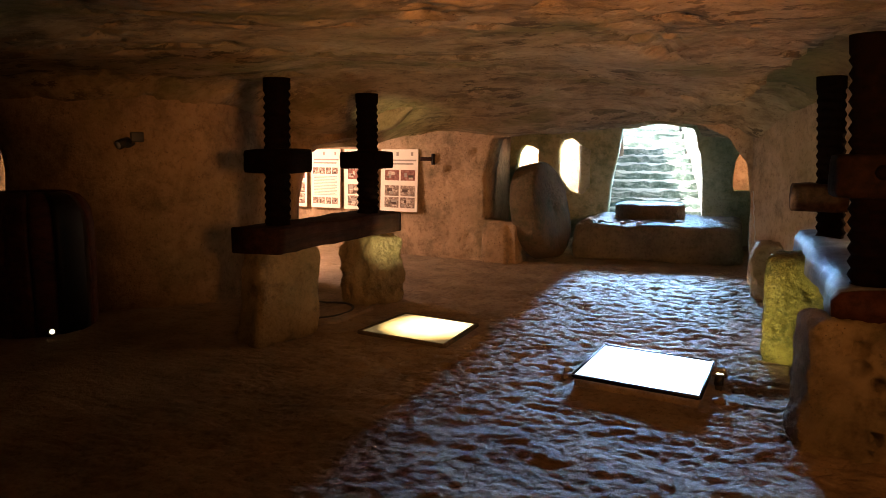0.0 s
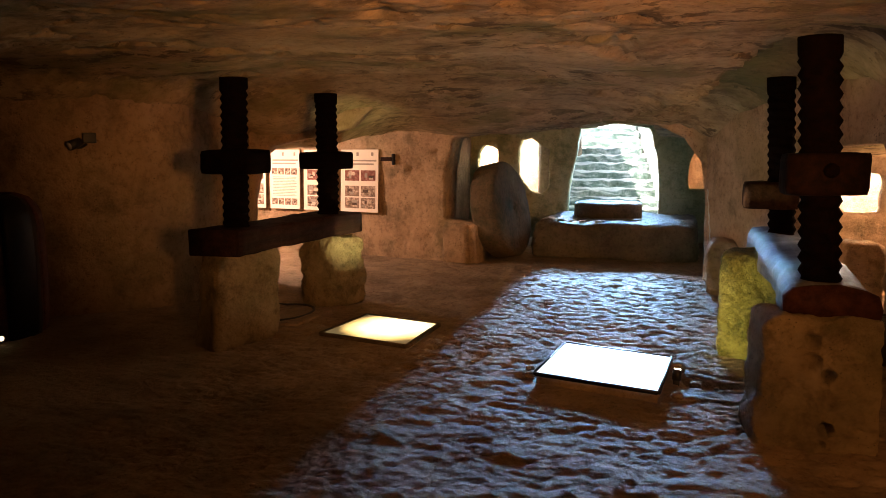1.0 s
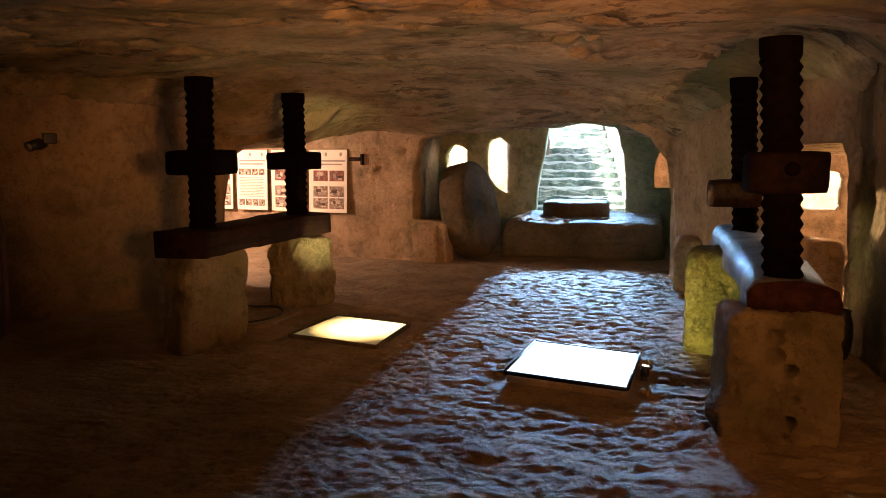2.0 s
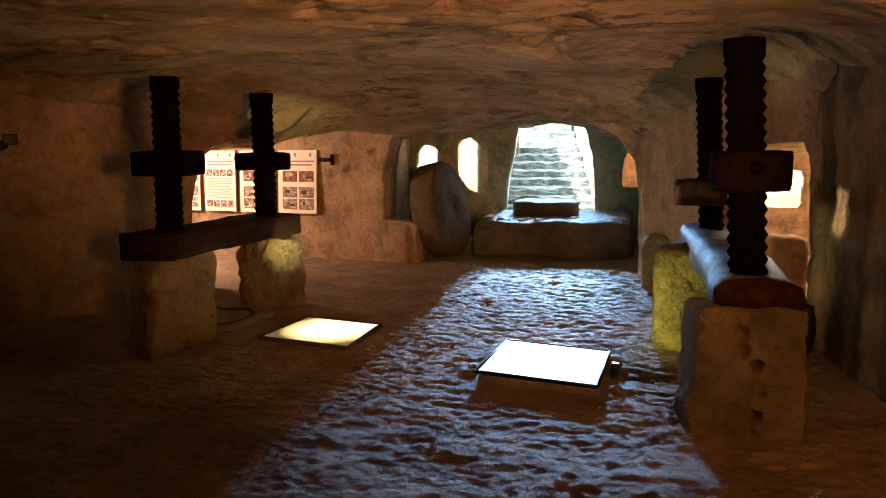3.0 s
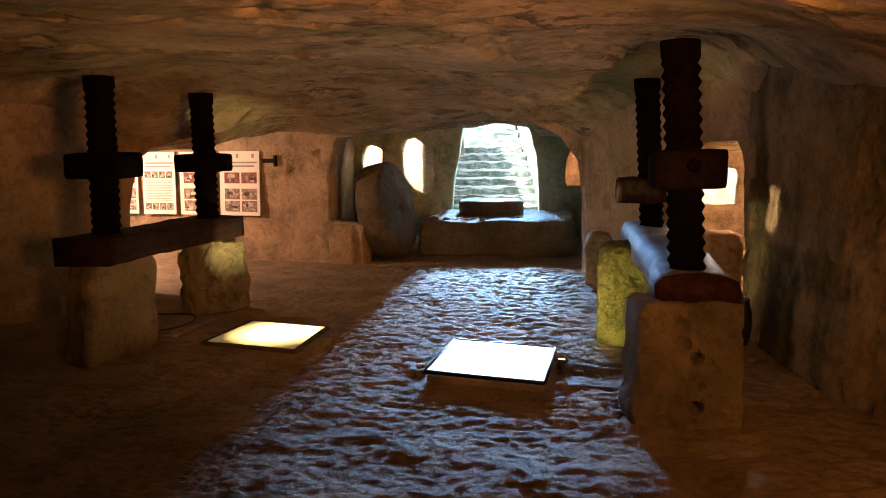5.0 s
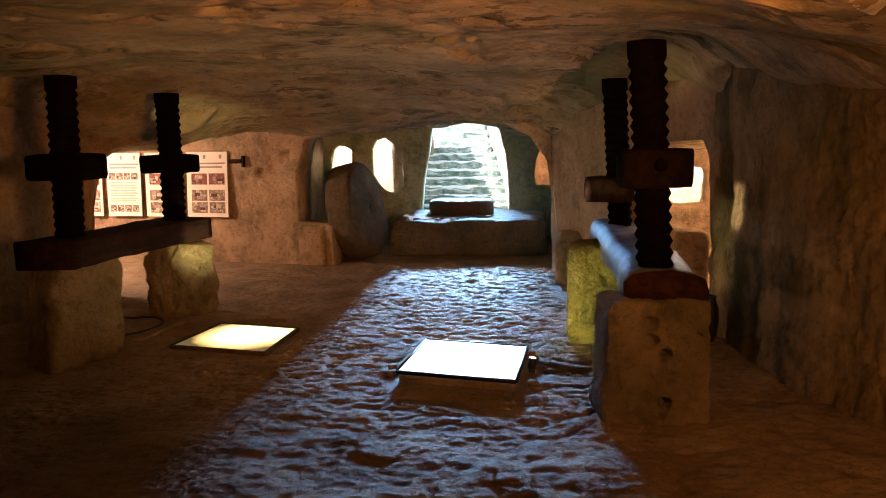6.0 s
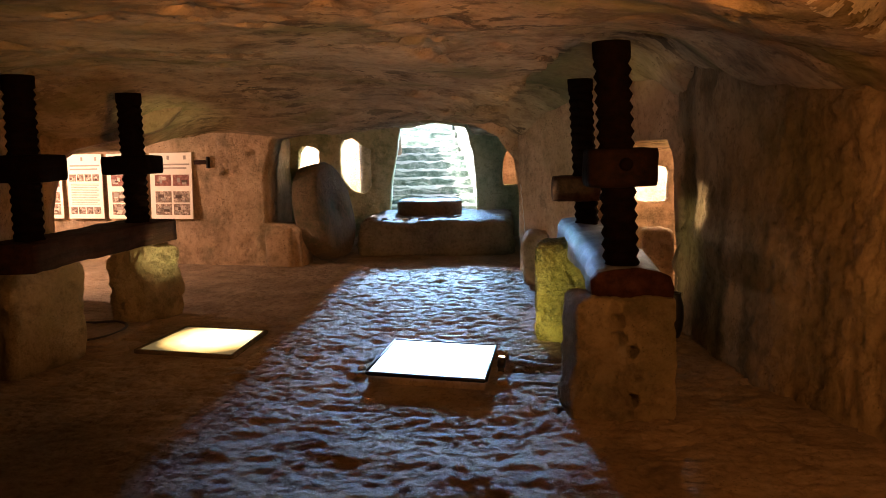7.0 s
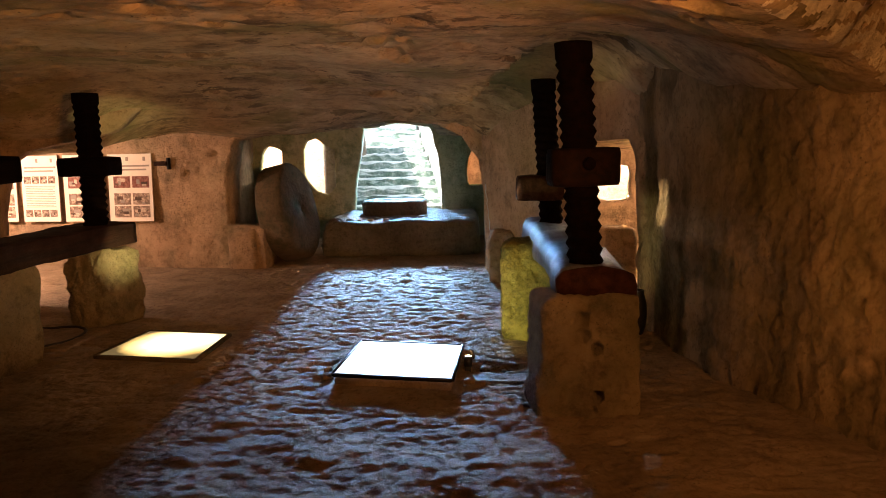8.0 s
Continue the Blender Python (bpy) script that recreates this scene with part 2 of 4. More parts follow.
def edge_distance(poly, x, y):
    """signed distance to a polygon, negative inside, and the nearest point of its outline"""
    best, near, inside = 1e9, (x, y), False
    for (ax, ay), (bx, by) in zip(poly, poly[1:] + poly[:1]):
        dx, dy = bx - ax, by - ay
        k = max(0.0, min(1.0, ((x - ax) * dx + (y - ay) * dy) / (dx * dx + dy * dy)))
        px, py = ax + k * dx, ay + k * dy
        d = math.hypot(x - px, y - py)
        if d < best:
            best, near = d, (px, py)
        if (ay > y) != (by > y) and x < ax + (y - ay) * dx / dy:
            inside = not inside
    return (-best if inside else best), near


def rounded(x0, z0, x1, z1, r):
    """outline of a rounded rectangle"""
    out = []
    for cx, cz, a0 in ((x1 - r, z1 - r, 0), (x0 + r, z1 - r, 90), (x0 + r, z0 + r, 180), (x1 - r, z0 + r, 270)):
        for k in range(4):
            a = radians(a0 + 30 * k)
            out.append((cx + r * math.cos(a), cz + r * math.sin(a)))
    return out


def rock_wall(name, path, z0, z1, thick, material, holes=(), step=0.09, amp=0.05, scale=1.1, fine=0.012, chisel=0.0, label="", hollows=()):
    """A hewn wall along a plan path, seen from the path's right-hand side. holes: outlines in (metres along, height)."""
    pts = [Vector((x, y, 0)) for x, y in path]
    ends = [0.0]
    for p, q in zip(pts, pts[1:]):
        ends.append(ends[-1] + (q - p).length)
    length = ends[-1]

    def straight(u):
        for k in range(len(pts) - 1):
            if u <= ends[k + 1] or k == len(pts) - 2:
                return pts[k].lerp(pts[k + 1], (u - ends[k]) / (ends[k + 1] - ends[k]))

    def spine(u):
        r = min(0.3, u, length - u) if len(pts) > 2 else 0
        return sum((straight(u + r * o) for o in (-1, -0.5, 0, 0.5, 1)), Vector()) / 5

    def inward(u):
        d = (spine(min(length, u + 0.05)) - spine(max(0, u - 0.05))).normalized()
        return Vector((-d.y, d.x, 0))
    nu, nv = max(2, round(length / step)), max(2, round((z1 - z0) / step))
    du, dv = length / nu, (z1 - z0) / nv
    grid = [[[i * du, z0 + j * dv] for j in range(nv + 1)] for i in range(nu + 1)]
    keep = [[True] * nv for _ in range(nu)]
    for hole in holes:
        for i in range(nu):
            for j in range(nv):
                if edge_distance(hole, (i + 0.5) * du, z0 + (j + 0.5) * dv)[0] < 0:
                    keep[i][j] = False
        for i in range(nu + 1):
            for j in range(nv + 1):
                around = [keep[p][q] for p in (i - 1, i) for q in (j - 1, j) if 0 <= p < nu and 0 <= q < nv]
                d, near = edge_distance(hole, *grid[i][j])
                if not all(around) and any(around) and abs(d) < 1.2 * max(du, dv):
                    grid[i][j] = list(near)
    bm = bmesh.new()
    layers = []
    for side in (0, 1):
        rows = []
        for i in range(nu + 1):
            col = []
            for j in range(nv + 1):
                u, v = grid[i][j]
                back = inward(u)
                p = spine(u) + Vector((0, 0, v)) + back * thick * side
                w = wobble(p, amp, scale) + wobble(p, fine, 7)
                if chisel:
                    q = Vector((p.x * 14 + p.z * 5, p.y * 14 + p.z * 4, p.z * 7.0))
                    runs = Vector((p.x * 5, p.y * 5, p.z * 0.9))
                    deep = 0.4 + 0.6 * (1 - ease(p.y, 3.7, 5.1))
                    pecks = ease(noise.noise(q), -0.05, 0.25) + 0.7 * ease(noise.noise(q * 1.9), 0.0, 0.3) + 0.5 * noise.noise(q * 4.3)
                    w += back * chisel * (deep * pecks + 0.7 * noise.noise(runs))
                for hu, hz, hr, deep in hollows:
                    k = math.hypot(u - hu, v - hz) / hr
                    if side == 0 and k < 1:
                        w += back * deep * (1 - k * k)
                w.z *= 0.4
                col.append(bm.verts.new(p + w))
            rows.append(col)
        layers.append(rows)
    for i in range(nu):
        for j in range(nv):
            if keep[i][j]:
                for rows, flip in ((layers[0], False), (layers[1], True)):
                    q = [rows[i][j], rows[i + 1][j], rows[i + 1][j + 1], rows[i][j + 1]]
                    bm.faces.new(q[::-1] if flip else q)
    rim = [e for e in bm.edges if len(e.link_faces) == 1]
    other = {}
    for f_rows, b_rows in zip(*layers):
        for f, bk in zip(f_rows, b_rows):
            other[f], other[bk] = bk, f
    for e in rim:
        v, w = e.verts
        if v in other and len([f for f in e.link_faces]) == 1:
            o1, o2 = other[v], other[w]
            try:
                bm.faces.new((v, w, o2, o1))
            except ValueError:
                pass
    for v in [v for v in bm.verts if not v.link_faces]:
        bm.verts.remove(v)
    ob = part(name, bm, material)
    return tagged(ob, label or "rough hewn tufa rock wall of the cave", "wall", "", "structure")


def sheet(name, xs, ys, height, material, label, category):
    nx, ny = len(xs) - 1, len(ys) - 1
    verts = [(x, y) for x in xs for y in ys]
    verts = [(x, y, height(x, y)) for x, y in verts]
    faces = [(i * (ny + 1) + j, (i + 1) * (ny + 1) + j, (i + 1) * (ny + 1) + j + 1, i * (ny + 1) + j + 1) for i in range(nx) for j in range(ny)]
    me = bpy.data.meshes.new(name)
    me.from_pydata(verts, [], faces)
    me.polygons.foreach_set("use_smooth", [True] * len(me.polygons))
    me.materials.append(material)
    return tagged(new(name, me), label, category, "", "structure")


def block(low, high, z0, z1, cuts=9, power=9, amp=0.02, scale=3.0, fine=0.006, seed=0.0):
    """A worn stone: low and high are the four plan corners below and above (or one height each)."""
    bm = bmesh.new()
    bmesh.ops.create_cube(bm, size=2.0)
    bmesh.ops.subdivide_edges(bm, edges=bm.edges, cuts=cuts, use_grid_fill=True)
    for v in bm.verts:
        c = v.co
        s = max(abs(c.x), abs(c.y), abs(c.z)) / (abs(c.x) ** power + abs(c.y) ** power + abs(c.z) ** power) ** (1 / power)
        c = c * s
        u, w, h = (c.x + 1) / 2, (c.y + 1) / 2, (c.z + 1) / 2

        def plan(q):
            return (Vector(q[0]) * (1 - u) + Vector(q[1]) * u) * (1 - w) + (Vector(q[3]) * (1 - u) + Vector(q[2]) * u) * w
        p = plan(low) * (1 - h) + plan(high) * h
        pos = Vector((p.x, p.y, z0 + (z1 - z0) * h))
        key = pos + Vector((seed, seed, 0))
        v.co = pos + wobble(key, amp, scale) + wobble(key, fine, 14)
    return bm


def dents(bm, holes, face_y):
    """Hollows weathered into the side of a block that faces -y: x, z, radius, depth."""
    for v in bm.verts:
        if abs(v.co.y - face_y) < 0.05:
            for x, z, r, deep in holes:
                d = math.hypot(v.co.x - x, v.co.z - z) / (r * (1 + 0.4 * noise.noise(v.co * 25)))
                if d < 1:
                    v.co.y += deep * (1 - d * d)
    return bm


def rect(x0, y0, x1, y1):
    return ((x0, y0), (x1, y0), (x1, y1), (x0, y1))


def box(x0, y0, z0, x1, y1, z1, bevel=0.01):
    bm = bmesh.new()
    bmesh.ops.create_cube(bm, size=1.0)
    for v in bm.verts:
        v.co = Vector(((x0 + x1) / 2 + v.co.x * (x1 - x0), (y0 + y1) / 2 + v.co.y * (y1 - y0), (z0 + z1) / 2 + v.co.z * (z1 - z0)))
    if bevel:
        bmesh.ops.bevel(bm, geom=list(bm.edges), offset=bevel, segments=2, affect="EDGES", profile=0.6)
    return bm


def tube(points, radius, sides=8):
    """A round bar along points."""
    bm = bmesh.new()
    rings = []
    for k, p in enumerate(points):
        p = Vector(p)
        d = (Vector(points[min(k + 1, len(points) - 1)]) - Vector(points[max(k - 1, 0)])).normalized()
        s = d.cross(Vector((0.1, 0.3, 1))).normalized()
        u = d.cross(s)
        rings.append([bm.verts.new(p + (s * math.cos(a) + u * math.sin(a)) * radius) for a in [2 * math.pi * i / sides for i in range(sides)]])
    for r, q in zip(rings, rings[1:]):
        for i in range(sides):
            bm.faces.new((r[i], r[(i + 1) % sides], q[(i + 1) % sides], q[i]))
    bm.faces.new(rings[0])
    bm.faces.new(rings[-1])
    return bm


# ---------------------------------------------------------------- the cave
def ease(v, a, b):
    k = max(0.0, min(1.0, (v - a) / (b - a)))
    return k * k * (3 - 2 * k)


def floor_height(x, y):
    p = Vector((x, y, 0))
    h = 0.02 * fbm(p * 0.9) - 0.006
    if 1.5 < y < 9.7 and -5 < x < 2.2:
        worn = 0.35 + 0.65 * (1 - ease(abs(x + 0.6), 2.2, 3.6))
        lumps = fbm(Vector((x * 3.8, y * 4.4, 0)), 3)
        pockets = fbm(Vector((x * 7.5, y * 13.0, 9)), 4)
        nicks = fbm(Vector((x * 15, y * 24, 4)), 3)
        grain = fbm(Vector((x * 17, y * 22, 2)), 3)
        near = 1 - ease(y, 3.6, 5.0)
        cluster = 0.75 + 0.5 * ease(fbm(Vector((x * 1.7, y * 2.0, 5)), 3), -0.12, 0.22)
        slopes = fbm(Vector((x * 1.9, y * 3.2, 12)), 3)
        h += worn * (0.008 * lumps + 0.0035 * grain + 0.020 * near * slopes)
        h -= worn * cluster * ((1 - 0.75 * near) * 0.026 * ease(pockets, 0.25, 0.31) + 0.012 * ease(nicks, 0.23, 0.29))
        # a cut channel from the glazed case to the press
        h -= 0.05 * ease(x, -0.16, -0.08) * (1 - ease(x, 0.30, 0.40)) * (1 - ease(abs(y - 4.80), 0.05, 0.09))
        # level beds of the two glazed cases
        for cx, cy, lift in ((-0.48, 4.74, 0.0), (-2.36, 5.34, 0.0)):
            k = 1 - ease(max(abs(x - cx), abs(y - cy)), 0.44, 0.52)
            h = h * (1 - k) + lift * k
    return h


def bed_edge(x, y):
    """How far a place lies inside the lower bed of rock that hangs over the middle of the hall."""
    ragged = 0.05 * fbm(Vector((x * 2.0, y * 2.0, 8)), 3)
    far = 6.75 + 1.15 * ease(-x, -0.15, 0.75)
    return min(far - y, 0.10 + 0.25 * (6.7 - y) - x) + ragged


def off_line(path, x, y):
    """Plan distance to the right-hand side of a wall's path, negative behind it."""
    best = 9.0
    for (ax, ay), (bx, by) in zip(path, path[1:]):
        dx, dy = bx - ax, by - ay
        n = math.hypot(dx, dy)
        k = max(0.0, min(1.0, ((x - ax) * dx + (y - ay) * dy) / (n * n)))
        d = math.hypot(x - ax - k * dx, y - ay - k * dy)
        if d < abs(best):
            best = d if (x - ax) * dy - (y - ay) * dx > 0 else -d
    return best


RIGHT = ((1.40, 6.02), (1.50, 4.7), (1.86, 3.7), (2.35, 2.0), (2.5, -0.5), (2.5, -4))
LEFT = ((-7.6, -4), (-7.6, 4.3), (-5.85, 4.75), (-5.15, 4.95), (-4.62, 5.6), (-4.60, 6.85))
PIER = ((0.17, 8.62), (1.46, 5.9))


def ceiling_height(x, y):
    p = Vector((x, y, 0))
    h = 2.17 - (0.46 - 0.17 * math.exp(-((x + 0.9) / 1.1) ** 2)) * ease(y, 5.4, 9.2) - 0.10 * ease(-x, 3.4, 7.0) - 0.16 * ease(x, 0.7, 1.7)
    h += 0.05 * fbm(p * 0.55) + 0.026 * fbm(Vector((x * 1.5, y * 2.3, 1))) + 0.006 * fbm(Vector((x * 6, y * 8, 2)))
    # thin flakes fallen from the roof, in clusters
    torn = ease(fbm(Vector((x * 0.9, y * 1.3, 21)), 3), -0.05, 0.25)
    h += torn * (0.045 * ease(fbm(Vector((x * 3.0, y * 4.6, 6)), 4), 0.24, 0.29) + 0.02 * ease(fbm(Vector((x * 8.0, y * 12.0, 3)), 3), 0.22, 0.28))
    # a bed of rock that hangs lower over the middle, with a broken edge
    inside = bed_edge(x, y)
    middle = ease(y, 4.6, 5.6) * (1 - ease(-x, 0.5, 1.5))
    h += middle * (0.17 * (1 - ease(inside, 0.0, 0.035)) - 0.09 * ease(inside, 0.0, 0.035)) * (1 - 0.9 * ease(y, 7.9, 8.7))
    if inside > 0:
        h -= middle * 0.09 * math.exp(-(inside / 0.35) ** 2) * ease(y, 6.0, 6.6)
    # a low brow before the arch to the stairs
    h -= 0.08 * ease(y, 7.6, 8.5) * (1 - ease(y, 9.0, 9.4)) * ease(x, -3.6, -2.6) * (1 - ease(x, 0.1, 0.5))
    # the roof sinks to the brow over the alcove and bends down into the walls
    h -= 0.34 * ease(y, 5.9, 7.0) * ease(-x, 3.3, 4.2) * (1 - ease(y, 7.6, 9.0))
    if x > 0.3 and y > 2.4:
        h -= 0.19 * (1 - ease(off_line(RIGHT, x, y), -0.05, 0.6)) ** 2 * ease(y, 2.3, 2.9) * (1 - ease(y, 6.2, 6.7))
    if x > -0.5 and y > 5.5:
        h -= 0.16 * (1 - ease(off_line(PIER, x, y), -0.05, 0.45)) ** 2
    if x < -3.4 and y < 6.9:
        h -= 0.20 * (1 - ease(off_line(LEFT, x, y), -0.05, 0.5)) ** 2 * (1 - ease(y, 6.0, 6.8))
    # the roof steps up beyond a slanting ledge near the right-hand wall
    near = (x - 0.43) * 0.660 - (y - 2.15) * 0.751 + 0.04 * fbm(p * 2.5)
    h -= (0.20 - 0.08 * ease(x, 0.7, 1.7)) * math.exp(-((near + 0.05) / 0.75) ** 2) * ease(x, -0.5, 0.5)
    h += 0.32 * ease(near, 0.0, 0.28) * ease(x, -0.6, 0.3)
    return h


def spaced(a, b, fine_a, fine_b, fine, coarse):
    out = [a]
    while out[-1] < b:
        out.append(out[-1] + (fine if fine_a <= out[-1] < fine_b else coarse))
    return out


sheet("floor", spaced(-8, 4.5, -3.0, 1.5, 0.022, 0.08), spaced(-4, 13.2, 2.2, 9.2, 0.02, 0.10), floor_height, FLOOR, "worn chiselled tufa rock floor", "floor")
roof = sheet("ceiling", spaced(-8, 4.5, -5, 2.0, 0.035, 0.12), spaced(-4, 12.1, 1.6, 8.5, 0.028, 0.12), ceiling_height, CEIL, "low uneven hewn rock ceiling", "ceiling")

# olive rock above the broken edge, darkened for the shade behind it
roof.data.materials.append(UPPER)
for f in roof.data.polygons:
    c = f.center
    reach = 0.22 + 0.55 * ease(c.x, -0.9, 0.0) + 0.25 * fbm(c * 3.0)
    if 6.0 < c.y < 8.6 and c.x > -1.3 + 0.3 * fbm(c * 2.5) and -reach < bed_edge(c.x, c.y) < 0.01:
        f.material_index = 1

# wall with the printed boards, and the broad arch to the stairs
A, B = Vector((-6.9, 9.606)), Vector((0.22, 8.61))
ARCH = [(3.86, 0.55), (3.88, 1.2), (3.98, 1.62), (4.5, 1.70), (5.05, 1.77), (6.05, 1.81), (6.6, 1.75), (6.9, 1.60), (7.08, 1.34), (7.14, 0.9), (7.15, -0.2), (4.35, -0.2), (4.34, 0.50)]
rock_wall("wall_north", (tuple(A), (0.40, 8.585)), -0.1, 2.4, 0.32, TUFA, [ARCH], 0.045, 0.03, 1.2, 0.012, 0.0, "", ((3.33, 1.23, 0.09, 0.07), (3.72, 1.46, 0.055, 0.09), (3.48, 1.28, 0.05, 0.04), (3.30, 0.42, 0.10, 0.03), (3.62, 0.30, 0.09, 0.04), (3.2, 0.2, 0.1, 0.03), (3.45, 1.1, 0.045, 0.03)))
rock_wall("wall_pier", PIER, -0.1, 2.5, 0.30, TUFA, [[(1.62, -0.2), (1.62, 1.3), (1.75, 1.5), (2.75, 1.53), (2.86, 1.4), (2.90, 0.9), (2.93, -0.2)]], 0.08, 0.035, 1.2)
# right-hand wall, deeply tooled
rock_wall("wall_east", RIGHT, -0.1, 2.7, 0.4, TOOLED, (), 0.024, 0.05, 1.5, 0.014, 0.020, "deeply tooled dark tufa rock wall")
# left-hand wall
rock_wall("wall_west", LEFT, -0.1, 2.5, 0.35, TUFA, [rounded(8.95, 0.9, 9.75, 1.62, 0.2)], 0.08, 0.05, 1.0)
rock_wall("wall_west_lip", ((-4.68, 6.86), (-3.1, 7.3)), -0.1, 2.4, 0.25, TUFA, [[(0.06, -0.2), (0.05, 0.82), (0.14, 1.2), (0.22, 1.42), (0.36, 1.53), (0.62, 1.59), (0.9, 1.63), (1.2, 1.72), (1.5, 2.0), (1.9, 2.5), (1.9, -0.2)]], 0.05, 0.02, 1.4)
rock_wall("wall_alcove", ((-6.9, 4.6), (-6.9, 9.9)), -0.1, 2.5, 0.3, TUFA, (), 0.2)
rock_wall("wall_left_room", ((-7.9, 8.0), (-6.8, 8.0)), -0.1, 2.5, 0.3, TUFA, (), 0.2)
rock_wall("wall_south", ((2.6, -3.9), (-7.8, -3.9)), -0.1, 2.5, 0.3, TUFA, (), 0.25)
# far wall of the mill chamber: two lit openings, the stair door, one more opening
DOOR = [(2.24, -0.2), (2.26, 0.34), (2.34, 1.1), (2.47, 1.92), (3.05, 1.88), (3.57, 1.80), (3.71, 1.3), (3.77, 0.2), (3.77, -0.2)]
WINDOW_A = [(0.72, 1.10), (0.73, 1.40), (0.81, 1.54), (0.97, 1.53), (1.10, 1.45), (1.08, 1.08)]
WINDOW_B = [(1.44, 1.50), (1.50, 1.62), (1.66, 1.66), (1.82, 1.54), (1.97, 1.46), (1.97, 0.86), (1.84, 0.72), (1.62, 0.78), (1.46, 1.0)]
WINDOW_C = [(4.18, 0.84), (4.19, 1.3), (4.26, 1.52), (4.40, 1.44), (4.52, 1.1), (4.52, 0.84)]
rock_wall("wall_far", ((-4.2, 12.0), (1.6, 12.0)), -0.1, 2.4, 0.22, DAMP, [WINDOW_A, WINDOW_B, DOOR, WINDOW_C], 0.055, 0.03, 1.2)
rock_wall("wall_chamber_west", ((-3.6, 9.3), (-3.6, 12.2)), -0.1, 2.4, 0.3, TUFA, (), 0.12)
rock_wall("wall_chamber_east", ((0.45, 12.2), (0.45, 8.7)), -0.1, 2.4, 0.25, DAMP, (), 0.12)
# lit rooms behind
rock_wall("wall_room_1", ((-5.2, 14.6), (-2.1, 14.6)), -0.1, 2.6, 0.2, TUFA, (), 0.2)
rock_wall("wall_room_2", ((-5.2, 11.9), (-5.2, 14.7)), -0.1, 2.6, 0.2, TUFA, (), 0.2)
rock_wall("wall_room_3", ((-0.1, 14.4), (2.2, 14.4)), -0.1, 2.6, 0.2, TUFA, (), 0.2)
rock_wall("wall_room_5", ((-0.12, 12.3), (-0.12, 14.5)), -0.1, 2.6, 0.15, TUFA, (), 0.2)
rock_wall("wall_room_4", ((1.6, 14.4), (1.6, 11.9)), -0.1, 2.6, 0.2, TUFA, (), 0.2)
rock_wall("wall_niche_1", ((0.6, 9.8), (4.2, 9.8)), -0.1, 2.6, 0.25, TUFA, [rounded(1.15, 0.70, 1.56, 1.20, 0.08)], 0.08)
rock_wall("wall_niche_2", ((4.2, 9.9), (4.2, 5.6)), -0.1, 2.6, 0.2, TUFA, (), 0.2)
rock_wall("wall_niche_3", ((4.2, 5.9), (1.6, 5.9)), -0.1, 2.6, 0.2, TUFA, (), 0.2)
rock_wall("wall_niche_4", ((1.2, 11.9), (3.6, 11.9)), -0.1, 2.6, 0.2, TUFA, (), 0.2)
sheet("ceiling_rooms_west", spaced(-5.4, -2.1, 0, 0, 0.3, 0.3), spaced(12.1, 14.8, 0, 0, 0.3, 0.3), lambda x, y: 2.2, CEIL, "rock ceiling of the lit back room", "ceiling")
sheet("ceiling_rooms_east", spaced(-0.1, 2.0, 0, 0, 0.3, 0.3), spaced(12.1, 14.6, 0, 0, 0.3, 0.3), lambda x, y: 2.2, CEIL, "rock ceiling of the lit side room", "ceiling")

# ---------------------------------------------------------------- stairs to the daylight
stairs = thing("staircase", "worn pale stone staircase climbing to the daylight", "staircase", at=(-1.2, 12.3, 0))
for i in range(1, 16):
    y0, z1 = 12.02 + 0.28 * i, 0.15 * i
    drift = -0.07 * i
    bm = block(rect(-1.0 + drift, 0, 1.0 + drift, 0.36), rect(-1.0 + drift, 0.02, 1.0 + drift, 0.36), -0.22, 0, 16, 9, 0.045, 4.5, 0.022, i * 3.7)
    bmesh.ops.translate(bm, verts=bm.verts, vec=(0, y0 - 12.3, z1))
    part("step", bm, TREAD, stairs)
sheet("landing", spaced(-6.0, 0.6, 0, 0, 0.3, 0.3), spaced(16.5, 30, 0, 0, 0.3, 0.3), lambda x, y: 2.22 + 0.02 * fbm(Vector((x * 2, y * 2, 0))), STEP, "pale stone landing in the open air", "ground")
rock_wall("wall_stair_west", ((-2.15, 12.2), (-2.3, 14.0), (-3.2, 17.0)), -0.1, 2.2, 0.3, STEP, (), 0.12, 0.05, 1.2, 0.02)
rock_wall("wall_stair_east", ((-1.25, 16.8), (-1.02, 15.5), (-0.54, 13.3), (-0.36, 12.25)), -0.1, 2.2, 0.3, STEP, (), 0.10, 0.06, 1.6, 0.03)


# ---------------------------------------------------------------- presses
def screw(x, y, z0, z1, radius, pitch=0.066, lean=0.0, turn=0.0):
    """A cut wooden screw with a V thread; lean: how far its head stands off its foot."""
    bm = bmesh.new()
    sides, per = 28, 4
    n = int((z1 - z0) / pitch * per)
    rings = []
    for k in range(n + 1):
        ring = []
        for i in range(sides):
            a = 2 * math.pi * i / sides
            z = z0 + (z1 - z0) * k / n
            phase = ((z - z0) / pitch + i / sides + turn) % 1.0
            depth = abs(phase - 0.5) * 2
            plain_end = z > z1 - 0.09
            r = radius * (0.98 if plain_end else 1.0 - 0.19 * depth) * (1 + 0.012 * noise.noise(Vector((x * 9 + a, z * 9, 0))))
            ring.append(bm.verts.new((x + lean * (z - z0) / (z1 - z0) + r * math.cos(a), y + r * math.sin(a), z)))
        rings.append(ring)
    for r, q in zip(rings, rings[1:]):
        for i in range(sides):
            bm.faces.new((r[i], r[(i + 1) % sides], q[(i + 1) % sides], q[i]))
    bm.faces.new(rings[0])
    bm.faces.new(rings[-1])
    return bm


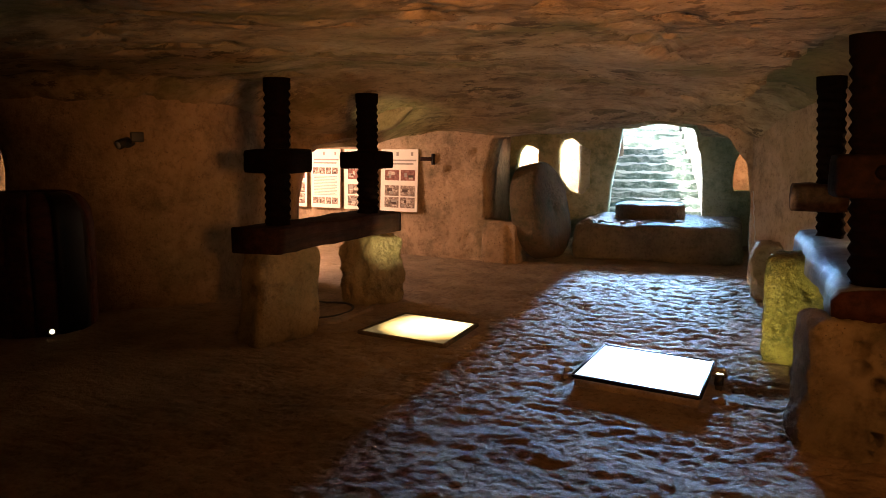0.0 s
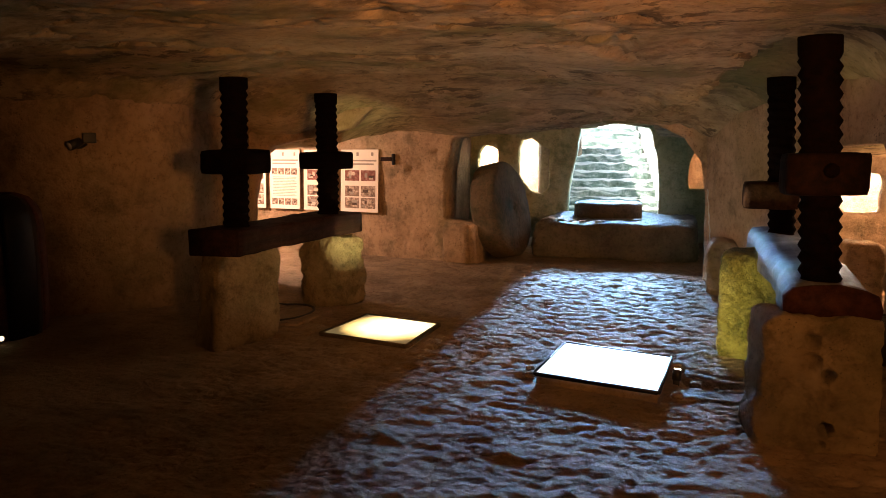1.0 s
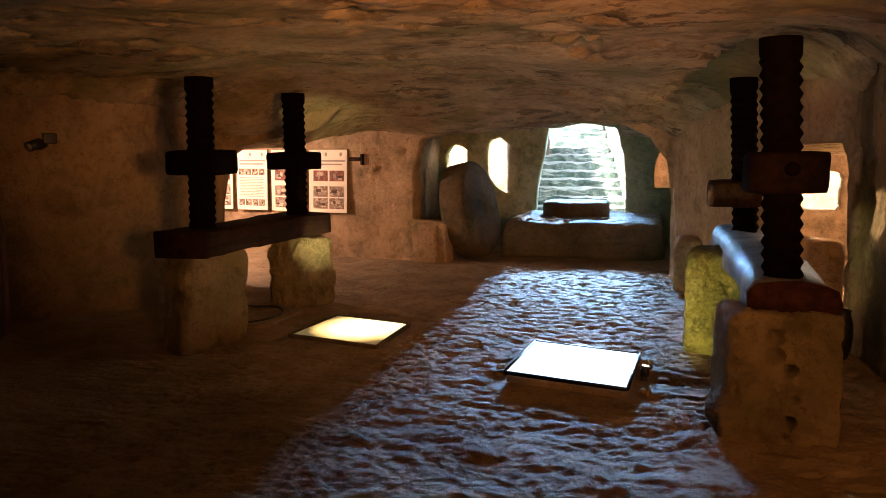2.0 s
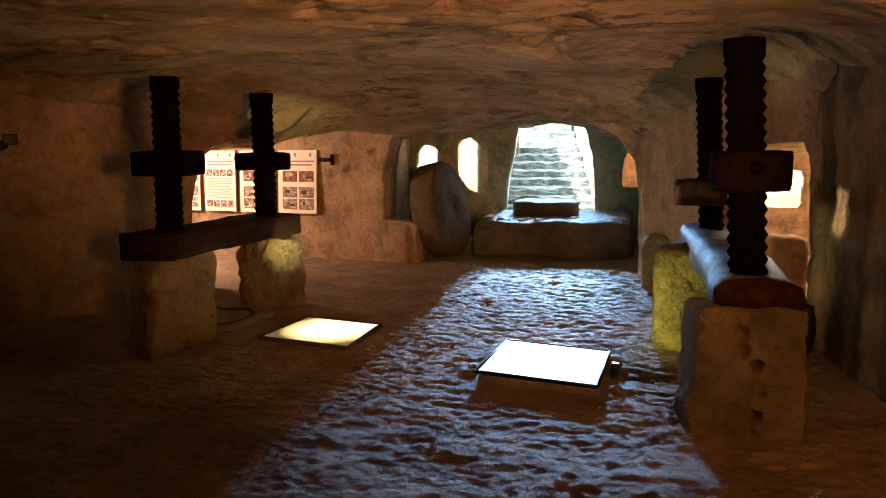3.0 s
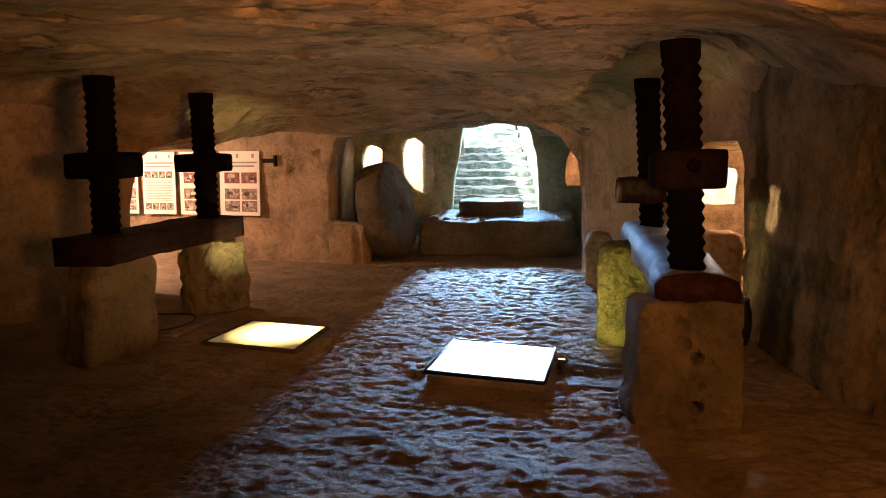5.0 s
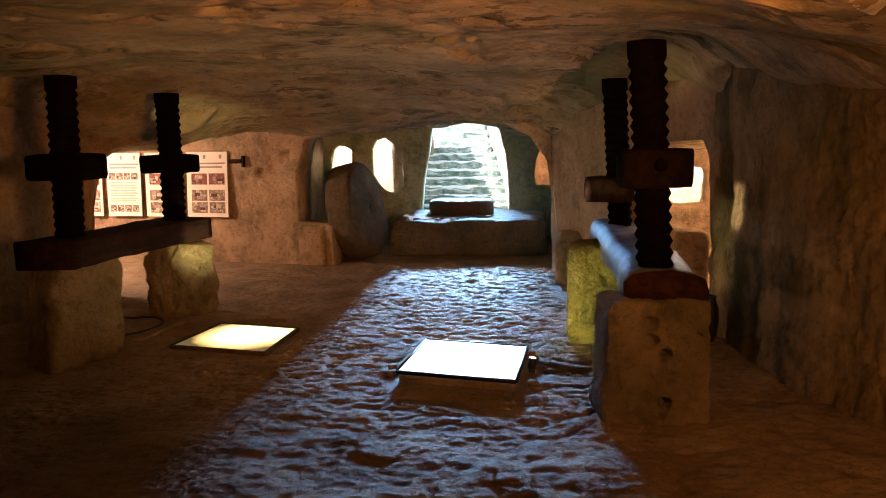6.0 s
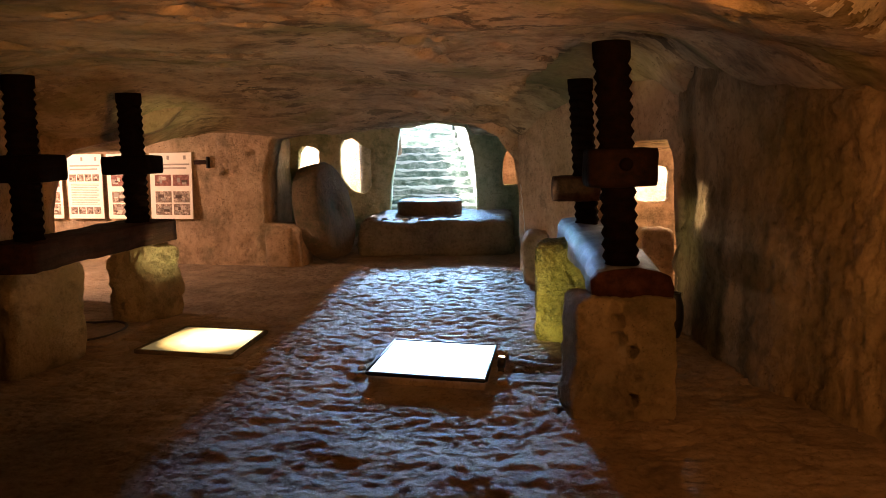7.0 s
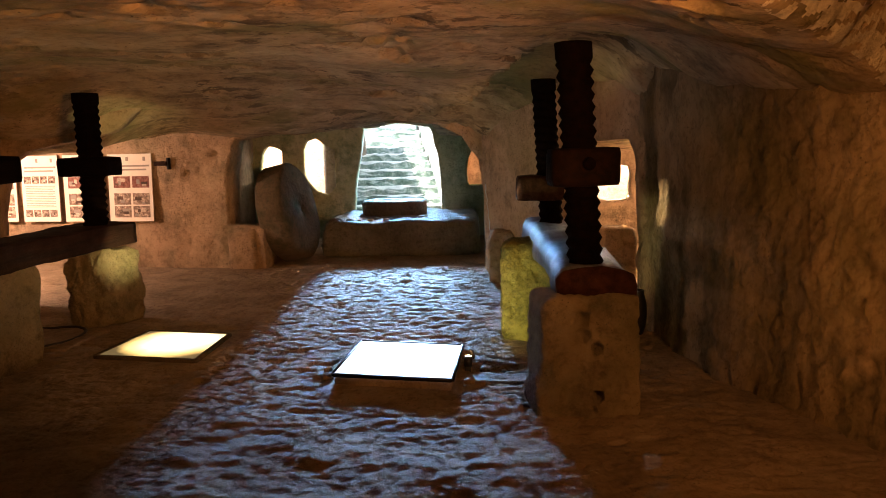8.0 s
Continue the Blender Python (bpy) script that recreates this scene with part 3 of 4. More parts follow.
def beam(x0, y0, x1, y1, z0, z1, profile, wander=0.012, twist=0.0, rise=0.0):
    """A hewn timber along y with a cross-section given in (-1..1, 0..1)."""
    bm = bmesh.new()
    rings = []
    n = 26
    for k in range(n + 1):
        f = k / n
        ring = []
        for u, w in profile:
            p = Vector(((x0 + x1) / 2 + u * (x1 - x0) / 2 + twist * f, y0 + (y1 - y0) * f, z0 + (z1 - z0) * w + rise * f))
            ring.append(bm.verts.new(p + wobble(p, wander, 2.2) + wobble(p, 0.004, 12)))
        rings.append(ring)
    m = len(profile)
    for r, q in zip(rings, rings[1:]):
        for i in range(m):
            bm.faces.new((r[i], r[(i + 1) % m], q[(i + 1) % m], q[i]))
    bm.faces.new(rings[0])
    bm.faces.new(rings[-1])
    return bm


def nut(x, y, z, w, d, h):
    return block(rect(x - w / 2, y - d / 2, x + w / 2, y + d / 2), rect(x - w / 2, y - d / 2, x + w / 2, y + d / 2), z - h / 2, z + h / 2, 5, 14, 0.008, 3, 0.003, x)


SQUARE = [(-1, 0.04), (-0.96, 0), (0.96, 0), (1, 0.05), (1, 0.94), (0.95, 1), (0, 1.0), (-0.94, 1), (-1, 0.95)]
LOG = [(-1, 0.05), (-0.95, 0), (0.94, 0), (1, 0.08), (1, 0.45), (0.86, 0.78), (0.6, 0.93), (0.1, 1.0), (-0.45, 1.0), (-0.8, 0.92), (-0.98, 0.62)]

press = thing("olive_press", "old dark oak twin-screw press standing on two stone blocks", "press", "olive presses", (-3.25, 5.4, 0))


def on(parent, name, bm, material, label=""):
    bmesh.ops.translate(bm, verts=bm.verts, vec=-parent.location)
    return part(name, bm, material, parent, label)


on(press, "stone_block", block(((-3.62, 4.50), (-3.26, 4.32), (-3.10, 5.02), (-3.50, 5.05)), ((-3.53, 4.56), (-3.22, 4.45), (-3.09, 5.05), (-3.45, 5.08)), -0.04, 0.73, 30, 8, 0.03, 2.8, 0.012, 1), BLOCK, "warm buff tufa block")
on(press, "stone_block", block(((-3.60, 6.10), (-3.16, 5.98), (-2.98, 6.45), (-3.42, 6.60)), ((-3.58, 6.10), (-3.18, 6.02), (-3.0, 6.42), (-3.44, 6.55)), -0.04, 0.67, 36, 7, 0.045, 3.8, 0.030, 2), BLOCK, "rough tufa block with a chipped top")
on(press, "bed_beam", beam(-3.50, 4.40, -3.06, 6.42, 0.72, 0.91, SQUARE, 0.012, 0.02, -0.03), OAK)
on(press, "screw", screw(-3.28, 4.69, 0.88, 2.02, 0.105, 0.062, 0.03), NEAR_BLACK)
on(press, "screw", screw(-3.24, 6.11, 0.86, 2.00, 0.108, 0.062, 0.0, 0.4), NEAR_BLACK)
on(press, "nut", nut(-3.26, 4.69, 1.40, 0.42, 0.34, 0.19), NEAR_BLACK)
on(press, "nut", nut(-3.25, 6.11, 1.385, 0.44, 0.30, 0.165), NEAR_BLACK)

press2 = thing("olive_press", "leaning dark oak twin-screw press with an oiled shiny beam", "press", "olive presses", (0.62, 5.0, 0))
PITS = ((0.60, 0.55, 0.05, 0.07), (0.605, 0.45, 0.045, 0.08), (0.68, 0.38, 0.035, 0.10), (0.71, 0.23, 0.022, 0.03), (0.69, 0.11, 0.036, 0.12), (0.675, 0.03, 0.018, 0.03), (0.44, 0.37, 0.015, 0.03), (0.43, 0.25, 0.014, 0.03), (0.58, 0.62, 0.014, 0.03), (0.64, 0.25, 0.014, 0.02), (0.86, 0.49, 0.02, 0.02), (0.48, 0.37, 0.03, 0.015))
on(press2, "stone_block", dents(block(((0.36, 3.83), (0.93, 3.85), (0.96, 4.22), (0.30, 4.20)), ((0.37, 3.83), (0.93, 3.86), (0.94, 4.22), (0.33, 4.20)), -0.04, 0.67, 52, 13, 0.022, 2.8, 0.013, 3), PITS, 3.84), BLOCK, "squared tufa block with weathered pits")
REAR_PITS = [(random.uniform(0.25, 0.8), random.uniform(0.1, 0.74), random.uniform(0.010, 0.03), random.uniform(0.008, 0.022)) for _ in range(60)]
on(press2, "stone_block", dents(block(((0.24, 5.42), (0.80, 5.40), (0.84, 5.85), (0.27, 5.86)), ((0.23, 5.42), (0.80, 5.42), (0.84, 5.85), (0.27, 5.86)), -0.04, 0.75, 44, 10, 0.022, 3.4, 0.012, 4), REAR_PITS, 5.42), YELLOW_LIT, "blotched tufa block with yellow lamplight painted into its colour")
on(press2, "bed_beam", beam(0.48, 3.93, 0.89, 6.30, 0.665, 0.84, LOG, 0.035, -0.03, 0.03), OILED_DAYLIT, "oiled timber beam with blue daylight painted into its colour")
on(press2, "end_grain", beam(0.48, 3.916, 0.89, 3.936, 0.665, 0.84, LOG, 0.035), END, "red-brown sawn end of the beam")
on(press2, "screw", screw(0.655, 4.09, 0.80, 2.04, 0.105, 0.066, -0.075), NEAR_BLACK)
on(press2, "screw", screw(0.68, 6.0, 0.80, 2.01, 0.103, 0.066, -0.07, 0.3), NEAR_BLACK)
on(press2, "nut", nut(0.635, 4.09, 1.365, 0.38, 0.34, 0.21), DARK_NUT)
on(press2, "nut", nut(0.58, 6.0, 1.135, 0.38, 0.30, 0.205), LIT_NUT)

peg = bmesh.new()
bmesh.ops.create_cone(peg, cap_ends=True, segments=18, radius1=0.038, radius2=0.034, depth=0.03)
bmesh.ops.transform(peg, matrix=pose(0.645, 3.915, 1.385, 90), verts=peg.verts)
on(press2, "peg", peg, NEAR_BLACK)


# ---------------------------------------------------------------- glazed floor boxes
def glazed_box(name, label, corners, top, pane, plinth, rim, edging):
    """A glazed case let into the floor: four plan corners in order."""
    c = [Vector(p) for p in corners]
    mid = sum(c, Vector((0, 0))) / 4
    ob = thing(name, label, "floor light", "glazed floor lights", (mid.x, mid.y, 0))
    out = [mid + (p - mid) * 1.004 for p in c]
    base = [mid + (p - mid) * plinth for p in c]
    on(ob, "plinth", block(base, out, -0.06, top - 0.0122, 3, 80, 0, 1, 0), FLOOR)
    for k in range(4):
        p, q = c[k], c[(k + 1) % 4]
        d = (q - p).normalized() * rim
        n = Vector((-d.y, d.x))
        if (mid - p).dot(n) > 0:
            n = -n
        on(ob, "frame_bar", block((p - d, q + d, q + d + n, p - d + n), (p - d, q + d, q + d + n, p - d + n), top - (0.018 if top > 0.05 else 0.03), top + 0.006, 1, 20, 0, 1, 0), edging)
    bm = bmesh.new()
    lo = [bm.verts.new((p.x, p.y, top - 0.012)) for p in c]
    hi = [bm.verts.new((p.x, p.y, top)) for p in c]
    bm.faces.new(hi)
    bm.faces.new(lo)
    for k in range(4):
        bm.faces.new((lo[k], lo[(k + 1) % 4], hi[(k + 1) % 4], hi[k]))
    bmesh.ops.translate(bm, verts=bm.verts, vec=-ob.location)
    part("pane", bm, pane, ob, "", False)
    return ob


glazed_box("floor_case", "glazed pit in the floor lit yellow from within", ((-2.76, 5.06), (-1.99, 4.93), (-1.98, 5.62), (-2.68, 5.75)), 0.022, YELLOW_GLOW, 1.004, 0.03, MILL)
glazed_box("floor_case", "raised glazed floor case with the mirrored daylight as white glow", ((-0.885, 4.42), (-0.13, 4.29), (-0.08, 5.05), (-0.815, 5.19)), 0.07, MIRRORED_GLOW, 1.004, 0.018, IRON)

# ---------------------------------------------------------------- mill
platform = thing("mill_platform", "low rock platform with rubble along its edge", "platform", "", (-1.0, 10.8, 0))
on(platform, "rock_mass", block(rect(-2.1, 9.85, 0.12, 11.8), rect(-2.05, 9.9, 0.10, 11.8), -0.04, 0.475, 26, 14, 0.035, 2.4, 0.022), GREY)
for k in range(26):
    x = random.uniform(-2.0, 0.02)
    y = random.uniform(9.98, 10.45)
    r = random.uniform(0.02, 0.055)
    on(platform, "rubble_stone", block(rect(x - r * 1.5, y - r, x + r * 1.4, y + r), rect(x - r, y - r * 0.7, x + r, y + r * 0.8), 0.43, 0.455 + r * 0.9, 4, 4, 0.014, 9, 0.005, k), GREY if k % 4 else TUFA)


def disc(radius, thick, bevel=0.03, sides=56):
    """A stone wheel about its x axis with a square eye."""
    bm = bmesh.new()
    prof = [(0.035, thick / 2), (radius * 0.55, thick / 2 + 0.012), (radius - bevel, thick / 2), (radius, thick / 2 - bevel), (radius, 0), (radius, bevel - thick / 2), (radius - bevel, -thick / 2), (0.035, -thick / 2)]
    rings = []
    for r, x in prof:
        ring = []
        for i in range(sides):
            a = 2 * math.pi * i / sides
            p = Vector((x, r * math.cos(a), r * math.sin(a)))
            ring.append(bm.verts.new(p + wobble(p, 0.012, 3) + wobble(p, 0.004, 12)))
        rings.append(ring)
    for r, q in zip(rings, rings[1:] + rings[:1]):
        for i in range(sides):
            bm.faces.new((r[i], r[(i + 1) % sides], q[(i + 1) % sides], q[i]))
    return bm


bed = disc(0.50, 0.30)
bmesh.ops.rotate(bed, verts=bed.verts, cent=(0, 0, 0), matrix=Matrix.Rotation(radians(90), 3, "Y"))
bmesh.ops.translate(bed, verts=bed.verts, vec=(-1.16, 11.10, 0.53))
tagged(part("bed_stone", bed, MILL), "round dark bed stone lying on small stones", "mill stone")
for k, (x, y) in enumerate(((-1.40, 10.85), (-1.0, 10.80), (-0.85, 11.0), (-1.1, 11.5))):
    tagged(part("prop_stone", block(rect(x - 0.07, y - 0.06, x + 0.08, y + 0.07), rect(x - 0.06, y - 0.06, x + 0.07, y + 0.06), 0.36, 0.41, 3, 6, 0.012, 6, 0.004, k), MILL), "small stone wedged under the mill bed", "stone", "prop stones")
wheel = disc(0.65, 0.36, 0.03)
bmesh.ops.rotate(wheel, verts=wheel.verts, cent=(0, 0, 0), matrix=Euler((0, radians(-12), radians(-7))).to_matrix())
bmesh.ops.translate(wheel, verts=wheel.verts, vec=(-2.44, 9.62, 0.645))
tagged(part("millstone", wheel, MILL), "upright dark millstone leaning by the rock wall", "mill stone")
tagged(part("rock_bench", block(rect(-3.10, 8.95, -2.70, 9.5), rect(-3.08, 8.98, -2.72, 9.5), -0.04, 0.51, 8, 8, 0.025, 2.5, 0.008), TUFA), "low stub of rock wall beside the wheel", "bench")
tagged(part("boulder", block(rect(0.20, 7.75, 0.62, 8.3), rect(0.20, 7.9, 0.48, 8.3), -0.04, 0.53, 14, 6, 0.05, 2.6, 0.012, 7), TUFA), "rough boulder at the foot of the pier", "stone")



# ---------------------------------------------------------------- boards on the wall
def poster(u, w, z0, z1, kind, tilt):
    """A printed board u metres along the board wall."""
    d = (B - A).normalized()
    o = A + d * u + Vector((d.y, -d.x)) * 0.085
    ob = thing("poster", "white printed board with %s on the rock wall" % ("photographs" if kind else "text and photographs"), "poster", "printed boards")
    ob.matrix_world = Matrix.Translation((o.x, o.y, z0)) @ Matrix.Rotation(math.atan2(d.y, d.x), 4, "Z") @ Matrix.Rotation(radians(tilt), 4, "X")
    h = z1 - z0
    part("board", box(0, 0, 0, w, 0.012, h, 0.002), PAPER, ob, "", False)

    def print_on(name, x0, y0, x1, y1, material, on_what=None, lift=0.0):
        return part(name, box(x0 * w, -0.0035 - lift, y0 * h, x1 * w, -0.0015 - lift, y1 * h, 0), material, on_what or ob, "", False)

    def photo(x0, y0, x1, y1, material):
        sheet_of = print_on("photo", x0, y0, x1, y1, material)
        for k in range(4):
            a, b = random.uniform(0.05, 0.6), random.uniform(0.05, 0.55)
            c, d2 = a + random.uniform(0.15, 0.4), b + random.uniform(0.12, 0.4)
            tone = (CREAM, INK, CREAM, DUSK)[k]
            print_on("shape", x0 + (x1 - x0) * a, y0 + (y1 - y0) * b, x0 + (x1 - x0) * min(c, 0.96), y0 + (y1 - y0) * min(d2, 0.95), tone, sheet_of, 0.0012 * (k + 1))
    for x in (0.45, 0.84):
        print_on("crest", x - 0.03, 0.895, x + 0.03, 0.955, INK)
    for k, (x0, x1) in enumerate(((0.10, 0.95), (0.10, 0.88))):
        print_on("title_bar", x0, 0.81 - 0.055 * k, x1, 0.835 - 0.055 * k, INK)
    if kind:
        for r, (y0, y1) in enumerate(((0.50, 0.67), (0.25, 0.42), (0.06, 0.23))):
            for x in (0.12, 0.55):
                photo(x, y0, x + 0.38, y1, REDPHOTO if r == 0 else PHOTO)
    else:
        for y in (0.07, 0.58):
            for k in range(4):
                photo(0.07 + 0.22 * k, y, 0.26 + 0.22 * k, y + 0.11, PHOTO)
        for k in range(13):
            print_on("text_bar", 0.10, 0.22 + 0.026 * k, 0.90 - 0.06 * (k % 3 == 1), 0.232 + 0.026 * k, PALE)
    return ob


for x, w, kind, tilt in ((-4.68, 0.62, 1, -3), (-5.32, 0.56, 1, -2), (-5.94, 0.55, 0, -2), (-6.58, 0.56, 1, -2)):
    poster((x + 6.9) * 1.0098, w, 0.61, 1.48, kind, tilt)

# ---------------------------------------------------------------- pale plaster on the ledge
def plaster_band():
    """Flaking limewash that clings to the slanting ledge of the roof."""
    bm = bmesh.new()
    n, m = 240, 44
    o, d, side = Vector((0.16, 1.91)), Vector((0.751, 0.660)), Vector((0.660, -0.751))
    grid = []
    for i in range(n + 1):
        row = []
        for j in range(m + 1):
            q = o + d * (2.3 * i / n) + side * (0.01 + 0.42 * j / m)
            row.append(bm.verts.new((q.x, q.y, ceiling_height(q.x, q.y) - 0.010 - 0.004 * fbm(Vector((q.x * 15, q.y * 15, 0))))))
        grid.append(row)
    for i in range(n):
        for j in range(m):
            c = grid[i][j].co
            keep = fbm(Vector((c.x * 11, c.y * 11, c.z * 22)), 4) + 0.18 - 0.5 * abs(j / m - 0.35)
            if keep > 0:
                bm.faces.new((grid[i][j], grid[i + 1][j], grid[i + 1][j + 1], grid[i][j + 1]))
    for v in [v for v in bm.verts if not v.link_faces]:
        bm.verts.remove(v)
    return tagged(part("plaster", bm, PLASTER), "flaking pale plaster on the rock ledge", "plaster", "", "structure")


PLASTER = rock("old_limewash", (0.45, 0.38, 0.26), (0.66, 0.58, 0.42), (0.78, 0.70, 0.55), (0.20, 0.15, 0.09), 0.5, 1.2, 0.6, 2.5)
plaster_band()

# ---------------------------------------------------------------- small things
def cylinder(radius, length, sides=20, taper=1.0):
    """about the z axis from 0 to length"""
    bm = bmesh.new()
    bmesh.ops.create_cone(bm, cap_ends=True, segments=sides, radius1=radius, radius2=radius * taper, depth=length)
    bmesh.ops.translate(bm, verts=bm.verts, vec=(0, 0, length / 2))
    bmesh.ops.bevel(bm, geom=[e for e in bm.edges if len(e.link_faces) == 2 and e.calc_face_angle() > 1.0], offset=radius * 0.08, segments=2, affect="EDGES")
    return bm


# wall spotlight
lamp = thing("wall_spotlight", "small black spotlight fixed on the rock wall", "spotlight")
lamp.matrix_world = pose(-5.06, 5.04, 1.56, 0, 0, -35)
part("mounting_box", box(-0.07, -0.01, -0.01, 0.02, 0.10, 0.08, 0.008), BLACK, lamp)
part("bracket", tube([(0, 0.02, -0.02), (0.02, -0.03, -0.05), (0.03, -0.06, -0.05)], 0.012), BLACK, lamp)
head = cylinder(0.042, 0.12, 18)
bmesh.ops.transform(head, matrix=pose(0.0, -0.03, 0.0, 108, 0, 30), verts=head.verts)
part("head", head, BLACK, lamp)
glass = cylinder(0.033, 0.008, 18)
bmesh.ops.transform(glass, matrix=pose(0.0, -0.03, 0.0, 108, 0, 30) @ pose(0, 0, 0.117), verts=glass.verts)
part("lens", glass, plain("grey_glass", (0.3, 0.3, 0.3), 0.1), lamp)

# little lamp at the side of the glazed case
lamp = thing("floor_spotlight", "small floor spotlight shining beside the glazed case", "spotlight", "", (-0.03, 4.70, 0))
body = cylinder(0.028, 0.07, 16)
bmesh.ops.transform(body, matrix=pose(0, -0.03, 0.03, -8, 0, -30), verts=body.verts)
part("housing", body, BLACK, lamp)
part("stand", box(-0.02, -0.03, -0.03, 0.02, 0.01, 0.045, 0.004), BLACK, lamp)
face = cylinder(0.021, 0.006, 16)
bmesh.ops.transform(face, matrix=pose(0, -0.03, 0.03, -8, 0, -30) @ pose(0, 0, 0.068), verts=face.verts)
part("lens", face, glow("lamp_lens", (1.0, 0.80, 0.45), 3.0, 0.9), lamp)

# cable that loops on the floor behind the press
loop = [(-3.75 + 0.02 * math.sin(k), 5.98 - 0.012 * k, floor_height(-3.7, 5.9) + 0.02) for k in range(3)]
for k in range(15):
    a = radians(120 - 17 * k)
    loop.append((-3.47 + 0.26 * math.cos(a), 5.62 + 0.34 * math.sin(a), 0.022 + floor_height(-3.47, 5.6)))
tagged(part("cable", tube(loop, 0.014), BLACK), "black cable looped on the floor by the press", "cable")
slab = block(rect(-3.80, 5.25, -3.10, 5.98), rect(-3.78, 5.27, -3.12, 5.96), -0.03, 0.012, 6, 14, 0.008, 3, 0.003, 9)
tagged(part("floor_slab", slab, FLOOR), "flat stone slab let into the floor", "slab")

# hinge iron beside the boards
d = (B - A).normalized()
o = A + d * ((-3.97 + 6.9) * 1.0098) + Vector((d.y, -d.x)) * 0.03
iron = thing("wall_bracket", "short dark iron bracket let into the wall", "bracket")
iron.matrix_world = Matrix.Translation((o.x, o.y, 1.30)) @ Matrix.Rotation(math.atan2(d.y, d.x), 4, "Z")
part("plate", box(0.12, -0.03, -0.03, 0.15, 0.05, 0.12, 0.004), IRON, iron)
part("arm", box(-0.05, -0.04, 0.02, 0.13, -0.015, 0.075, 0.006), OAK, iron)

# black jar shape added for the dark hole at the right-hand wall's foot
recess = thing("dark_recess_body", "black jar shape put in for the dark recess by the rock wall", "jar", "", (1.30, 5.62, 0))
bm = bmesh.new()
rings = []
for r, z in ((0.055, -0.02), (0.075, 0.05), (0.085, 0.15), (0.08, 0.24), (0.06, 0.31), (0.062, 0.34), (0.045, 0.34), (0.05, 0.28)):
    rings.append([bm.verts.new((r * math.cos(2 * math.pi * i / 24), r * math.sin(2 * math.pi * i / 24), z)) for i in range(24)])
for r, q in zip(rings, rings[1:]):
    for i in range(24):
        bm.faces.new((r[i], r[(i + 1) % 24], q[(i + 1) % 24], q[i]))
bm.faces.new(rings[0])
part("body", bm, BLACK, recess)

# low slabs inside the lit niche room
for k, (x, y, w, dd, h) in enumerate(((2.0, 9.1, 0.8, 0.5, 0.23), (1.55, 7.6, 0.34, 0.4, 0.62), (2.35, 8.9, 0.3, 0.4, 0.45))):
    tagged(part("stone_slab", block(rect(x - w / 2, y - dd / 2, x + w / 2, y + dd / 2), rect(x - w / 2, y - dd / 2, x + w / 2, y + dd / 2), -0.03, h, 6, 9, 0.02, 3, 0.008, k), TUFA), "rough cut stone in the lit side room", "stone", "stones in the side room")

# loose stones round the glazed case
for k, (x, y, r) in enumerate(((-0.98, 4.70, 0.035), (-0.95, 4.56, 0.045), (-0.03, 4.98, 0.06), (0.09, 4.84, 0.045), (-0.02, 4.42, 0.04), (0.22, 4.86, 0.02), (0.30, 7.5, 0.04))):
    z = floor_height(x, y)
    tagged(part("pebble", block(rect(x - r, y - r * 0.8, x + r, y + r * 0.8), rect(x - r * 0.8, y - r * 0.7, x + r * 0.7, y + r * 0.8), z - 0.01, z + r * 0.9, 3, 3.5, 0.008, 12, 0.003, k), STEP if k in (0, 5) else FLOOR), "loose stone on the worn floor", "stone", "loose stones")

# thin pale strip drawn for the daylit rim of the pier
wire = [(0.185 + 0.05 * k / 12 + 0.006 * math.sin(k * 2.1), 8.42, 1.04 - 0.55 * k / 12) for k in range(13)]
tagged(part("wire", tube(wire, 0.006, 6), plain("pale_rim", (0.55, 0.55, 0.52), 0.5)), "thin pale strip put in for the daylit edge of the pier", "wire")

